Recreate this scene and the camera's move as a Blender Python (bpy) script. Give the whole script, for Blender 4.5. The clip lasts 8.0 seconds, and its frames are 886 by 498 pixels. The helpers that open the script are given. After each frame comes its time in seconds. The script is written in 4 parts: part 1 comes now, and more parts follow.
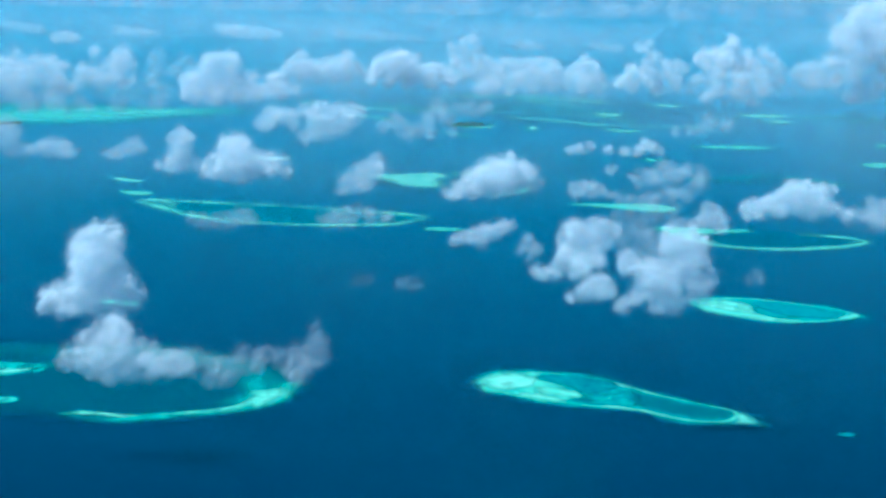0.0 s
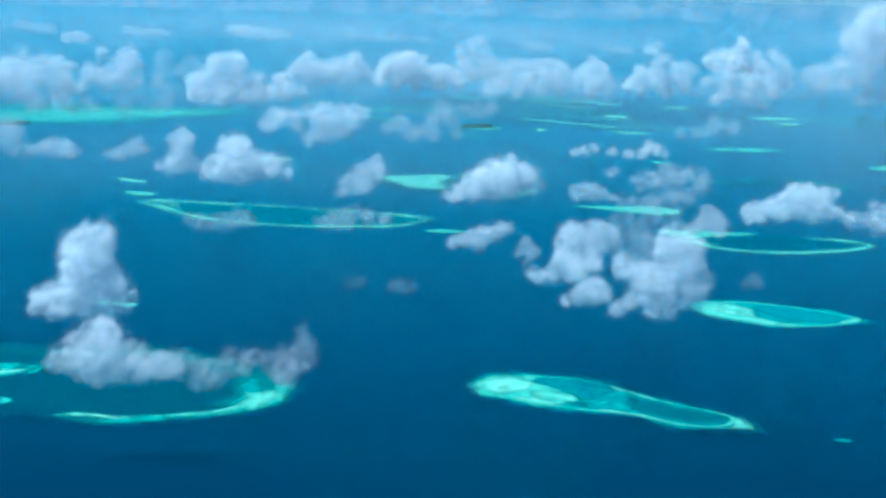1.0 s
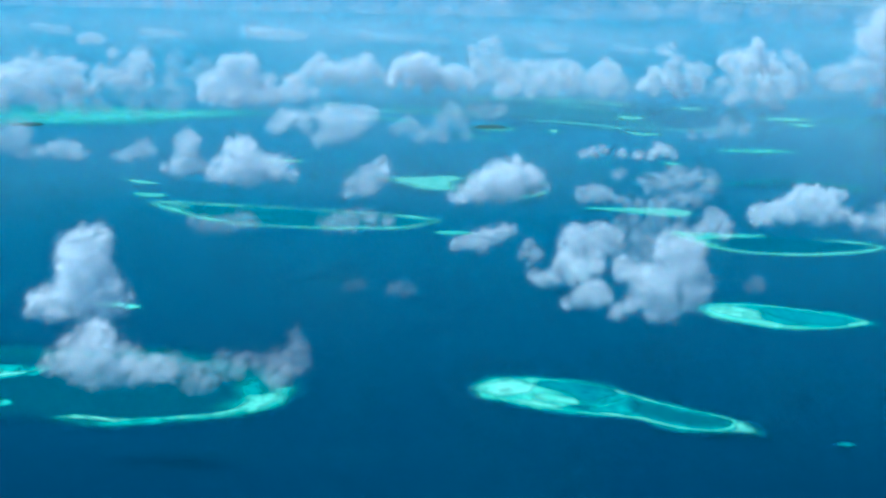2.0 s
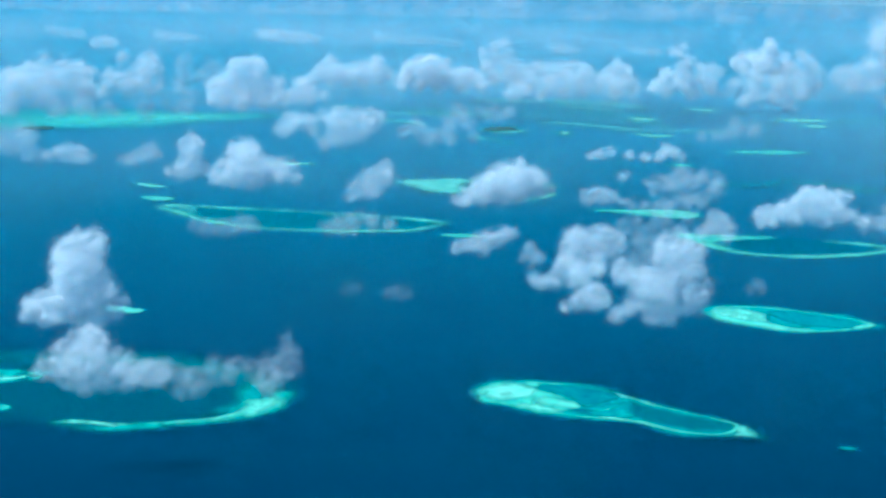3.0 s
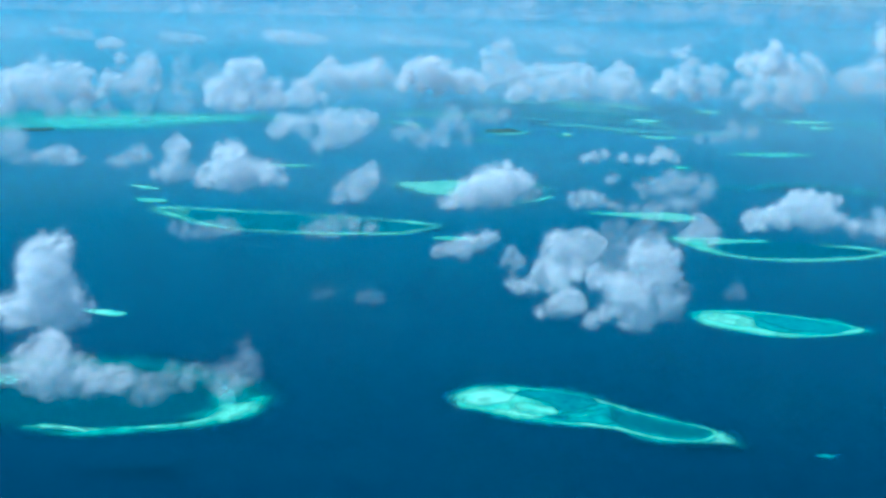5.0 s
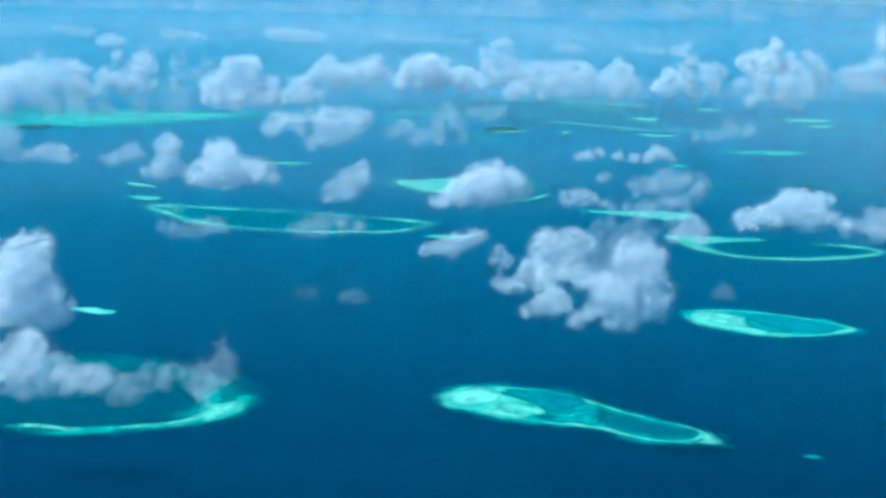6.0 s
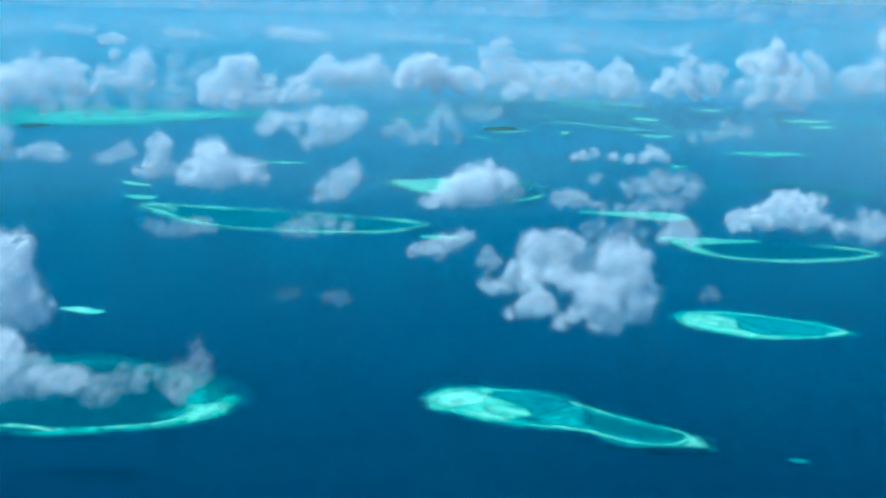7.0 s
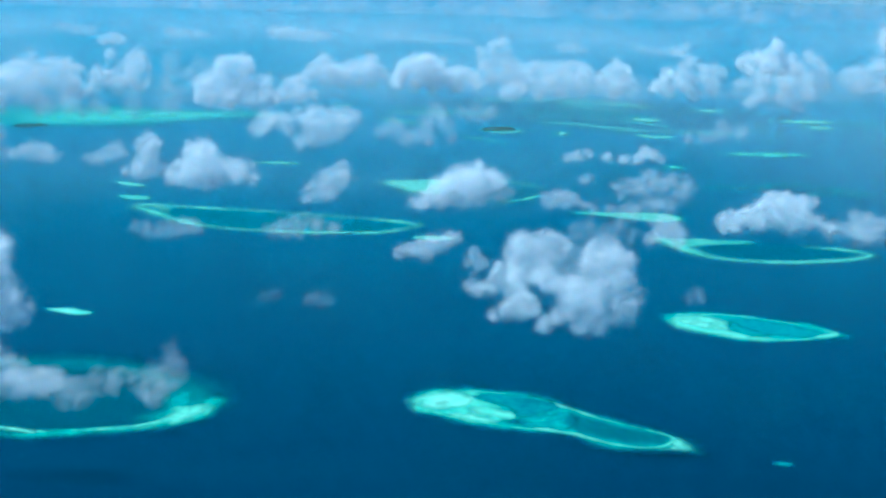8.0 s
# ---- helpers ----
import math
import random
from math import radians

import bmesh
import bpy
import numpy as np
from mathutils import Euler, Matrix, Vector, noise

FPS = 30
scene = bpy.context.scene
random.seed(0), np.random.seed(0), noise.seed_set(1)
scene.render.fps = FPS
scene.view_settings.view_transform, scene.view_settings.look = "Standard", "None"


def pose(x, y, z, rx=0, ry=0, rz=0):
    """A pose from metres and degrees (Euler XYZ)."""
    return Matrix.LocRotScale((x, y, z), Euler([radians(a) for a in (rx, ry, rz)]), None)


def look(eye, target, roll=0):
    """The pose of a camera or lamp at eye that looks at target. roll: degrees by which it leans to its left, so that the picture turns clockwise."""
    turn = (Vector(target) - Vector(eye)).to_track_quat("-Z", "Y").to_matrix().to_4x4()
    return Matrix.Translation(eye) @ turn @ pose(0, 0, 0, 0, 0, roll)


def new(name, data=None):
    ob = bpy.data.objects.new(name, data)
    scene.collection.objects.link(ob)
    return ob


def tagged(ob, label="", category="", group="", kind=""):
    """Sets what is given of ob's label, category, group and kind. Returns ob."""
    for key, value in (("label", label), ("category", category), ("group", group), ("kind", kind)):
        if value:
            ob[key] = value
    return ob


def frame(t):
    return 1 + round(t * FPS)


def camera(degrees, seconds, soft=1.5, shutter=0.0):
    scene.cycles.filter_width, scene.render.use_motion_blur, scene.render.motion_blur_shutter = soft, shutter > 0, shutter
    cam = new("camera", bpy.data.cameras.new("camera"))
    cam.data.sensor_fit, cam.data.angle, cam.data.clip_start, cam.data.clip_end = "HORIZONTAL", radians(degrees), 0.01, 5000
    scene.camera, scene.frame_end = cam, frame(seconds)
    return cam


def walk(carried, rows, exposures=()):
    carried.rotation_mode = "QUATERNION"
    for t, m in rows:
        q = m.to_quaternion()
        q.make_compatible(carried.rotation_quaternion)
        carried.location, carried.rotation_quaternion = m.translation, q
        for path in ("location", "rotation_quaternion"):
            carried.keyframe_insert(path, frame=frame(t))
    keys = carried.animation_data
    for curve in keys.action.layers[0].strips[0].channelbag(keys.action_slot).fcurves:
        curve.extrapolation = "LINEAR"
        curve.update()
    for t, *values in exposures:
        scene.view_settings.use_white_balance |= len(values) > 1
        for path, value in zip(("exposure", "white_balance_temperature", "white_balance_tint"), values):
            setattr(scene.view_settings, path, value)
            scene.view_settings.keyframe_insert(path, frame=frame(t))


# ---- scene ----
# An island sea seen from an aircraft, built at about one twenty-seventh of its true size:
# flying height 100 m here stands for some 2.7 km, so that the whole sea lies within the camera's reach.
cam = camera(31.825, 8.0, 3.5)
PATH = [
    (0, (0.00, 0.00, 100.00), -0.000, -10.495, 1.343),
    (0.5, (2.11, 0.79, 100.09), 0.225, -10.465, 1.394),
    (1, (4.23, 1.59, 100.17), 0.524, -10.469, 1.502),
    (1.5, (6.36, 2.43, 100.25), 0.885, -10.474, 1.484),
    (3, (12.80, 5.06, 100.46), 1.942, -10.403, 1.102),
    (3.5, (14.97, 5.98, 100.52), 2.193, -10.394, 1.022),
    (4, (17.15, 6.92, 100.58), 2.316, -10.352, 1.094),
    (4.5, (19.34, 7.89, 100.63), 2.427, -10.342, 1.130),
    (6, (25.95, 10.93, 100.78), 2.744, -10.472, 1.154),
    (6.5, (28.18, 11.99, 100.82), 2.879, -10.463, 1.265),
    (7, (30.41, 13.07, 100.86), 2.973, -10.496, 1.333),
    (7.5, (32.65, 14.17, 100.89), 3.027, -10.514, 1.344),
    (8, (34.91, 15.30, 100.92), 3.166, -10.500, 1.343),
]
walk(
    cam,
    [(t, look(e, (e[0] - math.sin(radians(yaw)) * math.cos(radians(tilt)), e[1] + math.cos(radians(yaw)) * math.cos(radians(tilt)), e[2] + math.sin(radians(tilt))), roll))
     for t, e, yaw, tilt, roll in PATH],
    exposures=((0.0, 0.0, 5200, -10), (8.0, 0.0, 5200, -10)),
)

# ---- light ----
SUN_HEIGHT, SUN_SIDE = radians(64), radians(254)
world = bpy.data.worlds.new("sky")
scene.world = world
world.use_nodes = True
sky = world.node_tree.nodes.new("ShaderNodeTexSky")
sky.sky_type, sky.sun_disc = "NISHITA", False
sky.sun_elevation, sky.sun_rotation = SUN_HEIGHT, SUN_SIDE
sky.altitude, sky.air_density, sky.dust_density, sky.ozone_density = 500, 1.0, 0.2, 4.0
world.node_tree.links.new(sky.outputs[0], world.node_tree.nodes["Background"].inputs[0])
world.node_tree.nodes["Background"].inputs[1].default_value = 0.15
lamp = bpy.data.lights.new("sun", "SUN")
lamp.energy, lamp.angle, lamp.color = 4.3, radians(10.0), (1.0, 0.98, 0.95)
sun = new("sun", lamp)
way = Vector((math.sin(SUN_SIDE) * math.cos(SUN_HEIGHT), math.cos(SUN_SIDE) * math.cos(SUN_HEIGHT), math.sin(SUN_HEIGHT)))
sun.matrix_world = look(way * 600, (0, 0, 0))
scene.cycles.transparent_max_bounces = 128


# ---- materials ----
def nodes_of(name):
    mat = bpy.data.materials.new(name)
    mat.use_nodes = True
    tree = mat.node_tree
    tree.nodes.clear()
    return mat, tree


def node(tree, kind, links=(), **values):
    """A node; values by input name or index, links as (input, socket)."""
    n = tree.nodes.new(kind)
    for key, value in values.items():
        n.inputs[key.replace("_", " ")].default_value = value
    for key, socket in links:
        tree.links.new(socket, n.inputs[key])
    return n


def ramp(tree, socket, stops):
    n = tree.nodes.new("ShaderNodeValToRGB")
    el = n.color_ramp.elements
    while len(el) < len(stops):
        el.new(0.5)
    for e, (at, colour) in zip(el, stops):
        e.position, e.color = at, (*colour, 1)
    tree.links.new(socket, n.inputs[0])
    return n


def math_node(tree, op, a, b):
    n = tree.nodes.new("ShaderNodeMath")
    n.operation = op
    for i, v in enumerate((a, b)):
        if isinstance(v, (int, float)):
            n.inputs[i].default_value = v
        else:
            tree.links.new(v, n.inputs[i])
    return n.outputs[0]


def swell(tree, strength):
    """Wind waves: two sizes of ripple as a bump."""
    at = tree.nodes.new("ShaderNodeNewGeometry").outputs["Position"]
    fine = node(tree, "ShaderNodeTexNoise", [("Vector", at)], Scale=2.2, Detail=3.0)
    long = node(tree, "ShaderNodeTexNoise", [("Vector", at)], Scale=0.25, Detail=2.0)
    both = math_node(tree, "ADD", fine.outputs[0], math_node(tree, "MULTIPLY", long.outputs[0], 2.0))
    return node(tree, "ShaderNodeBump", [("Height", both)], Strength=strength, Distance=0.25).outputs[0]


def water_gloss(tree, body, ripple, roughness, share=1.0):
    """Lays the water's own sheen over a body of water."""
    sheen = node(tree, "ShaderNodeBsdfGlossy", [("Normal", ripple)], Color=(0.25, 0.83, 0.97, 1), Roughness=roughness)
    bend = node(tree, "ShaderNodeFresnel", [("Normal", ripple)], IOR=1.33)
    return node(tree, "ShaderNodeMixShader", [("Fac", math_node(tree, "MULTIPLY", bend.outputs[0], share)), (1, body), (2, sheen.outputs[0])]).outputs[0]


def sea_material():
    mat, tree = nodes_of("sea_water")
    at = tree.nodes.new("ShaderNodeNewGeometry").outputs["Position"]
    broad = node(tree, "ShaderNodeTexNoise", [("Vector", at)], Scale=0.006, Detail=3.0, Roughness=0.5)
    streak = node(tree, "ShaderNodeMapping", [("Vector", at)])
    streak.inputs["Scale"].default_value = (0.02, 0.06, 0.02)
    mottle = node(tree, "ShaderNodeTexNoise", [("Vector", streak.outputs[0])], Scale=1.0, Detail=5.0, Roughness=0.55)
    mixed = math_node(tree, "ADD", math_node(tree, "MULTIPLY", broad.outputs[0], 0.7), math_node(tree, "MULTIPLY", mottle.outputs[0], 0.3))
    colour = ramp(tree, mixed, ((0.3, (0.0005, 0.005, 0.021)), (0.5, (0.0006, 0.0095, 0.031)), (0.7, (0.001, 0.026, 0.05))))
    ripple = swell(tree, 0.12)
    body = node(tree, "ShaderNodeBsdfDiffuse", [("Color", colour.outputs[0])])
    out = tree.nodes.new("ShaderNodeOutputMaterial")
    tree.links.new(water_gloss(tree, body.outputs[0], ripple, 0.26), out.inputs[0])
    return mat


def shoal_material(name, stops, grain=0.42):
    """Shallow water over sand and coral: the colour follows how shallow it is, and deep edges melt into the sea."""
    mat, tree = nodes_of(name)
    at = tree.nodes.new("ShaderNodeNewGeometry").outputs["Position"]
    level, cover = node(tree, "ShaderNodeAttribute"), node(tree, "ShaderNodeAttribute")
    level.attribute_name, cover.attribute_name = "shallow", "cover"
    coral = node(tree, "ShaderNodeTexNoise", [("Vector", at)], Scale=0.5, Detail=6.0, Roughness=0.65)
    patch = math_node(tree, "MULTIPLY", math_node(tree, "SUBTRACT", coral.outputs[0], 0.5), grain)
    value = math_node(tree, "ADD", level.outputs["Fac"], patch)
    colour = ramp(tree, value, stops)
    body = node(tree, "ShaderNodeBsdfDiffuse", [("Color", colour.outputs[0])])
    wet = water_gloss(tree, body.outputs[0], swell(tree, 0.12), 0.26, 0.75)
    clear = node(tree, "ShaderNodeBsdfTransparent")
    body = node(tree, "ShaderNodeMixShader", [("Fac", cover.outputs["Fac"]), (1, clear.outputs[0]), (2, wet)])
    out = tree.nodes.new("ShaderNodeOutputMaterial")
    tree.links.new(body.outputs[0], out.inputs[0])
    return mat


def cloud_material(name):
    """Cloud droplets, white with a little blue air-light put into the colour, and lit from both sides; mist thins out
    by its own share.
    """
    mat, tree = nodes_of(name)
    at = tree.nodes.new("ShaderNodeNewGeometry").outputs["Position"]
    grain = node(tree, "ShaderNodeTexNoise", [("Vector", at)], Scale=0.8, Detail=4.0, Roughness=0.6)
    white = ramp(tree, grain.outputs[0], ((0.3, (0.88, 0.92, 0.96)), (0.7, (0.93, 0.95, 0.98))))
    matt = node(tree, "ShaderNodeBsdfDiffuse", [("Color", white.outputs[0])])
    through_light = node(tree, "ShaderNodeBsdfTranslucent", [("Color", white.outputs[0])])
    body = node(tree, "ShaderNodeMixShader", [(1, matt.outputs[0]), (2, through_light.outputs[0])], Fac=0.45)
    level = node(tree, "ShaderNodeAttribute")
    level.attribute_name = "thickness"
    clear = node(tree, "ShaderNodeBsdfTransparent")
    body = node(tree, "ShaderNodeMixShader", [("Fac", level.outputs["Fac"]), (1, clear.outputs[0]), (2, body.outputs[0])])
    out = tree.nodes.new("ShaderNodeOutputMaterial")
    tree.links.new(body.outputs[0], out.inputs[0])
    return mat


def leaf_material():
    mat, tree = nodes_of("island_trees")
    at = tree.nodes.new("ShaderNodeNewGeometry").outputs["Position"]
    clump = node(tree, "ShaderNodeTexNoise", [("Vector", at)], Scale=0.9, Detail=5.0)
    colour = ramp(tree, clump.outputs[0], ((0.3, (0.004, 0.05, 0.05)), (0.7, (0.008, 0.085, 0.075))))
    body = node(tree, "ShaderNodeBsdfPrincipled", [("Base Color", colour.outputs[0])], Roughness=0.8)
    tree.links.new(body.outputs[0], tree.nodes.new("ShaderNodeOutputMaterial").inputs[0])
    return mat


SEA = sea_material()
SHOAL = shoal_material("shoal_water", ((0.0, (0.002, 0.05, 0.09)), (0.2, (0.004, 0.115, 0.145)), (0.42, (0.022, 0.31, 0.26)), (0.66, (0.15, 0.6, 0.41)), (1.0, (0.32, 0.8, 0.58))))
MIST = cloud_material("cloud_mist")
GREEN = leaf_material()


# ---- the sea ----
def mesh_object(name, verts, faces, material, parent=None, smooth=True, **levels):
    me = bpy.data.meshes.new(name)
    me.from_pydata(verts, [], faces)
    me.materials.append(material)
    if smooth:
        me.polygons.foreach_set("use_smooth", [True] * len(me.polygons))
    for key, level in levels.items():
        level = np.asarray(level, np.float32)
        if level.ndim == 1:
            me.attributes.new(key, "FLOAT", "POINT").data.foreach_set("value", level)
        else:
            me.attributes.new(key, "FLOAT_VECTOR", "POINT").data.foreach_set("vector", level.ravel())
    ob = new(name, me)
    ob.parent = parent
    return ob


xs, ys = np.linspace(-6000, 6000, 61), np.linspace(-1500, 7500, 46)
verts = [(x, y, 0.0) for y in ys for x in xs]
faces = [(j * 61 + i, j * 61 + i + 1, (j + 1) * 61 + i + 1, (j + 1) * 61 + i) for j in range(45) for i in range(60)]
tagged(mesh_object("water", verts, faces, SEA), "deep blue open ocean with faint wind ripples", "sea", kind="structure")


# Wall added behind the sea, glowing in the pale blue of haze.
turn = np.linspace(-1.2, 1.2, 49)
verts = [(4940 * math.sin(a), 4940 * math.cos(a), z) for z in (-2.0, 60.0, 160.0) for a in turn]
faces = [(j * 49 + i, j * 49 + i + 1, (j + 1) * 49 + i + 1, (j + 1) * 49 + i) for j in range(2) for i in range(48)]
mat, tree = nodes_of("haze_glow")
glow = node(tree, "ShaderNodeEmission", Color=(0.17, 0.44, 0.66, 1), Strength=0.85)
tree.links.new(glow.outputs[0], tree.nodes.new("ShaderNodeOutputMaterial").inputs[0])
tagged(mesh_object("backdrop", verts, faces, mat), "glowing backdrop painted as pale blue haze along the horizon", "sky", kind="structure")


# ---- reefs ----
def curve_through(points, closed, step):
    """A smooth line through a few corners (Catmull-Rom), with points about step metres apart."""
    p = np.array(points, float)
    n, out = len(p), []
    for i in range(n if closed else n - 1):
        if closed:
            a, b, c, d = p[(i - 1) % n], p[i], p[(i + 1) % n], p[(i + 2) % n]
        else:
            a, b, c, d = p[max(i - 1, 0)], p[i], p[i + 1], p[min(i + 2, n - 1)]
        k = max(2, min(24, int(np.hypot(*(c - b)[:2]) / step)))
        t = (np.arange(k) / k)[:, None]
        out.append(0.5 * (2 * b + (c - a) * t + (2 * a - 5 * b + 4 * c - d) * t**2 + (3 * b - a - 3 * c + d) * t**3))
    if not closed:
        out.append(p[-1:])
    return np.vstack(out)


LATTICE = np.random.default_rng(7).random((32, 32, 32)).astype(np.float32)


def lattice_noise(x, y, z):
    """Smooth value noise in 0..1 on arrays."""
    ix, iy, iz = (np.floor(a).astype(int) for a in (x, y, z))
    fx, fy, fz = (a - i for a, i in ((x, ix), (y, iy), (z, iz)))
    fx, fy, fz = (f * f * (3 - 2 * f) for f in (fx, fy, fz))
    x0, y0, z0, x1, y1, z1 = ix % 32, iy % 32, iz % 32, (ix + 1) % 32, (iy + 1) % 32, (iz + 1) % 32
    low = (LATTICE[x0, y0, z0] * (1 - fx) + LATTICE[x1, y0, z0] * fx) * (1 - fy) + (LATTICE[x0, y1, z0] * (1 - fx) + LATTICE[x1, y1, z0] * fx) * fy
    high = (LATTICE[x0, y0, z1] * (1 - fx) + LATTICE[x1, y0, z1] * fx) * (1 - fy) + (LATTICE[x0, y1, z1] * (1 - fx) + LATTICE[x1, y1, z1] * fx) * fy
    return low * (1 - fz) + high * fz


def rough_noise(x, y, z, octaves=4, gain=0.5):
    total, size, weight = 0, 1.0, 0.0
    for o in range(octaves):
        total = total + size * lattice_noise(x * 2.03**o + 5.1 * o, y * 2.03**o + 1.7 * o, z * 2.03**o + 9.2 * o)
        weight, size = weight + size, size * gain
    return total / weight


def shore_distance(px, py, line, closed):
    """Metres from each point to a line of (x, y, half width): positive inside."""
    a = line
    b = np.roll(line, -1, 0) if closed else line[1:]
    a = a if closed else line[:-1]
    best, inside = np.full(px.shape, -1e9), np.zeros(px.shape, bool)
    for (ax, ay, aw), (bx, by, bw) in zip(a, b):
        dx, dy = bx - ax, by - ay
        t = np.clip(((px - ax) * dx + (py - ay) * dy) / (dx * dx + dy * dy + 1e-9), 0, 1)
        gap = np.hypot(px - ax - t * dx, py - ay - t * dy)
        best = np.maximum(best, aw + t * (bw - aw) - gap)
        if closed:
            cross = (ay > py) != (by > py)
            inside ^= cross & (px < ax + (py - ay) * dx / (dy if abs(dy) > 1e-9 else 1e-9))
    return np.where(inside, -best, best) if closed else best


def shoal(name, parent, points, level, edge, height, ragged=0.5, closed=True, label="", seed=0, base_sheet=True):
    """One sheet of shallow water. points: corners (x, y) of its outline or, if not closed, (x, y, half width) of its
    middle line.
    edge: metres over which it deepens at its edge; level: how shallow it is, raised on far strips to pale them as haze
    does."""
    far = np.mean([p[1] for p in points])
    sx, sy = max(0.3, far / 1100), max(0.35, far * far / 250000)
    if closed:
        points = [(*p, 0.0) for p in points]
    line = curve_through(points, closed, max(sx, sy) * 1.5)
    room = edge + (0 if closed else line[:, 2].max())
    x = np.arange(line[:, 0].min() - room, line[:, 0].max() + room + sx, sx)
    y = np.arange(line[:, 1].min() - room, line[:, 1].max() + room + sy, sy)
    gx, gy = np.meshgrid(x, y)
    d = shore_distance(gx, gy, line, closed)
    size = 2 * min(edge, 12) + 2
    wave = rough_noise(gx / size, gy / (1.5 * size), gx * 0 + seed * 3.3, 5, 0.62) - 0.5
    d = d + ragged * min(edge, 10) * (4.5 if closed else 1.8) * wave
    t = np.clip(d / edge + 0.5, 0, 1)
    mottled = 1 + ragged * 1.1 * (rough_noise(gx / 4, gy / 7, gx * 0 + seed * 1.7 + 8, 4, 0.6) - 0.5)
    t = t * t * (3 - 2 * t)
    s = level * mottled * ((0.45 + 0.55 * t) if base_sheet else 1)
    patchy = np.clip(0.7 + 3 * (rough_noise(gx / 4, gy / 7, gx * 0 + seed * 2.9 + 4, 5, 0.6) - 0.45), 1 - min(1, 0.8 * ragged), 1)
    t = t * (patchy if ragged > 0.55 else 1)
    keep = np.zeros((len(y) - 1, len(x) - 1), bool)
    for a in (t[:-1, :-1], t[1:, :-1], t[:-1, 1:], t[1:, 1:]):
        keep |= a > 0.004
    ids = np.arange(len(x) * len(y)).reshape(len(y), len(x))
    quads = np.stack([ids[:-1, :-1][keep], ids[:-1, 1:][keep], ids[1:, 1:][keep], ids[1:, :-1][keep]], -1)
    used, quads = np.unique(quads, return_inverse=True)
    xyz = np.stack([gx.ravel(), gy.ravel(), np.full(gx.size, height)], -1)[used]
    # Cover drops past 500 m, so haze over far reefs is put in here.
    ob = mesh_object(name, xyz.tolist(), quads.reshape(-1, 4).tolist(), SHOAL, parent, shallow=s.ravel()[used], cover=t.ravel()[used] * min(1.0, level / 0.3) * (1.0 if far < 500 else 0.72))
    if label:
        tagged(ob, label)
    return ob


def woodland(parent, points, height, foot):
    """A low island wood: a hummocky canopy over a lens-shaped plan, closed at the ground."""
    line = curve_through([(*p, 0.0) for p in points], True, 1.0)
    x = np.linspace(line[:, 0].min(), line[:, 0].max(), 46)
    y = np.linspace(line[:, 1].min(), line[:, 1].max(), 22)
    gx, gy = np.meshgrid(x, y)
    inside = np.clip(shore_distance(gx, gy, line, True) / 4, 0, 1)
    top = height * np.sqrt(inside) * (0.45 + 1.1 * rough_noise(gx / 1.6, gy / 1.6, gx * 0, 3, 0.6))
    keep = (inside[:-1, :-1] + inside[1:, :-1] + inside[:-1, 1:] + inside[1:, 1:]) > 0
    ids = np.arange(gx.size).reshape(gx.shape)
    quads = np.stack([ids[:-1, :-1][keep], ids[:-1, 1:][keep], ids[1:, 1:][keep], ids[1:, :-1][keep]], -1)
    used, quads = np.unique(quads, return_inverse=True)
    xyz = np.stack([gx.ravel(), gy.ravel(), foot + top.ravel()], -1)[used]
    return tagged(mesh_object("woodland", xyz.tolist(), quads.reshape(-1, 4).tolist(), GREEN, parent), "dark green island trees")


SHEETS = [0.02]


def reef(name, label, category, parts, group=""):
    """A reef of several sheets, each laid a little over the last: (part, closed, level, edge, ragged, points)."""
    base = tagged(new(name), label, category, group)
    base.empty_display_size = 5
    for k, (part_name, closed, level, edge, ragged, points) in enumerate(parts):
        SHEETS[0] += 0.002
        if part_name == "woodland":
            woodland(base, points, level, SHEETS[0])
            continue
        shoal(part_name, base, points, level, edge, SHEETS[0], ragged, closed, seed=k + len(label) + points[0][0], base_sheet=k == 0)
    return base


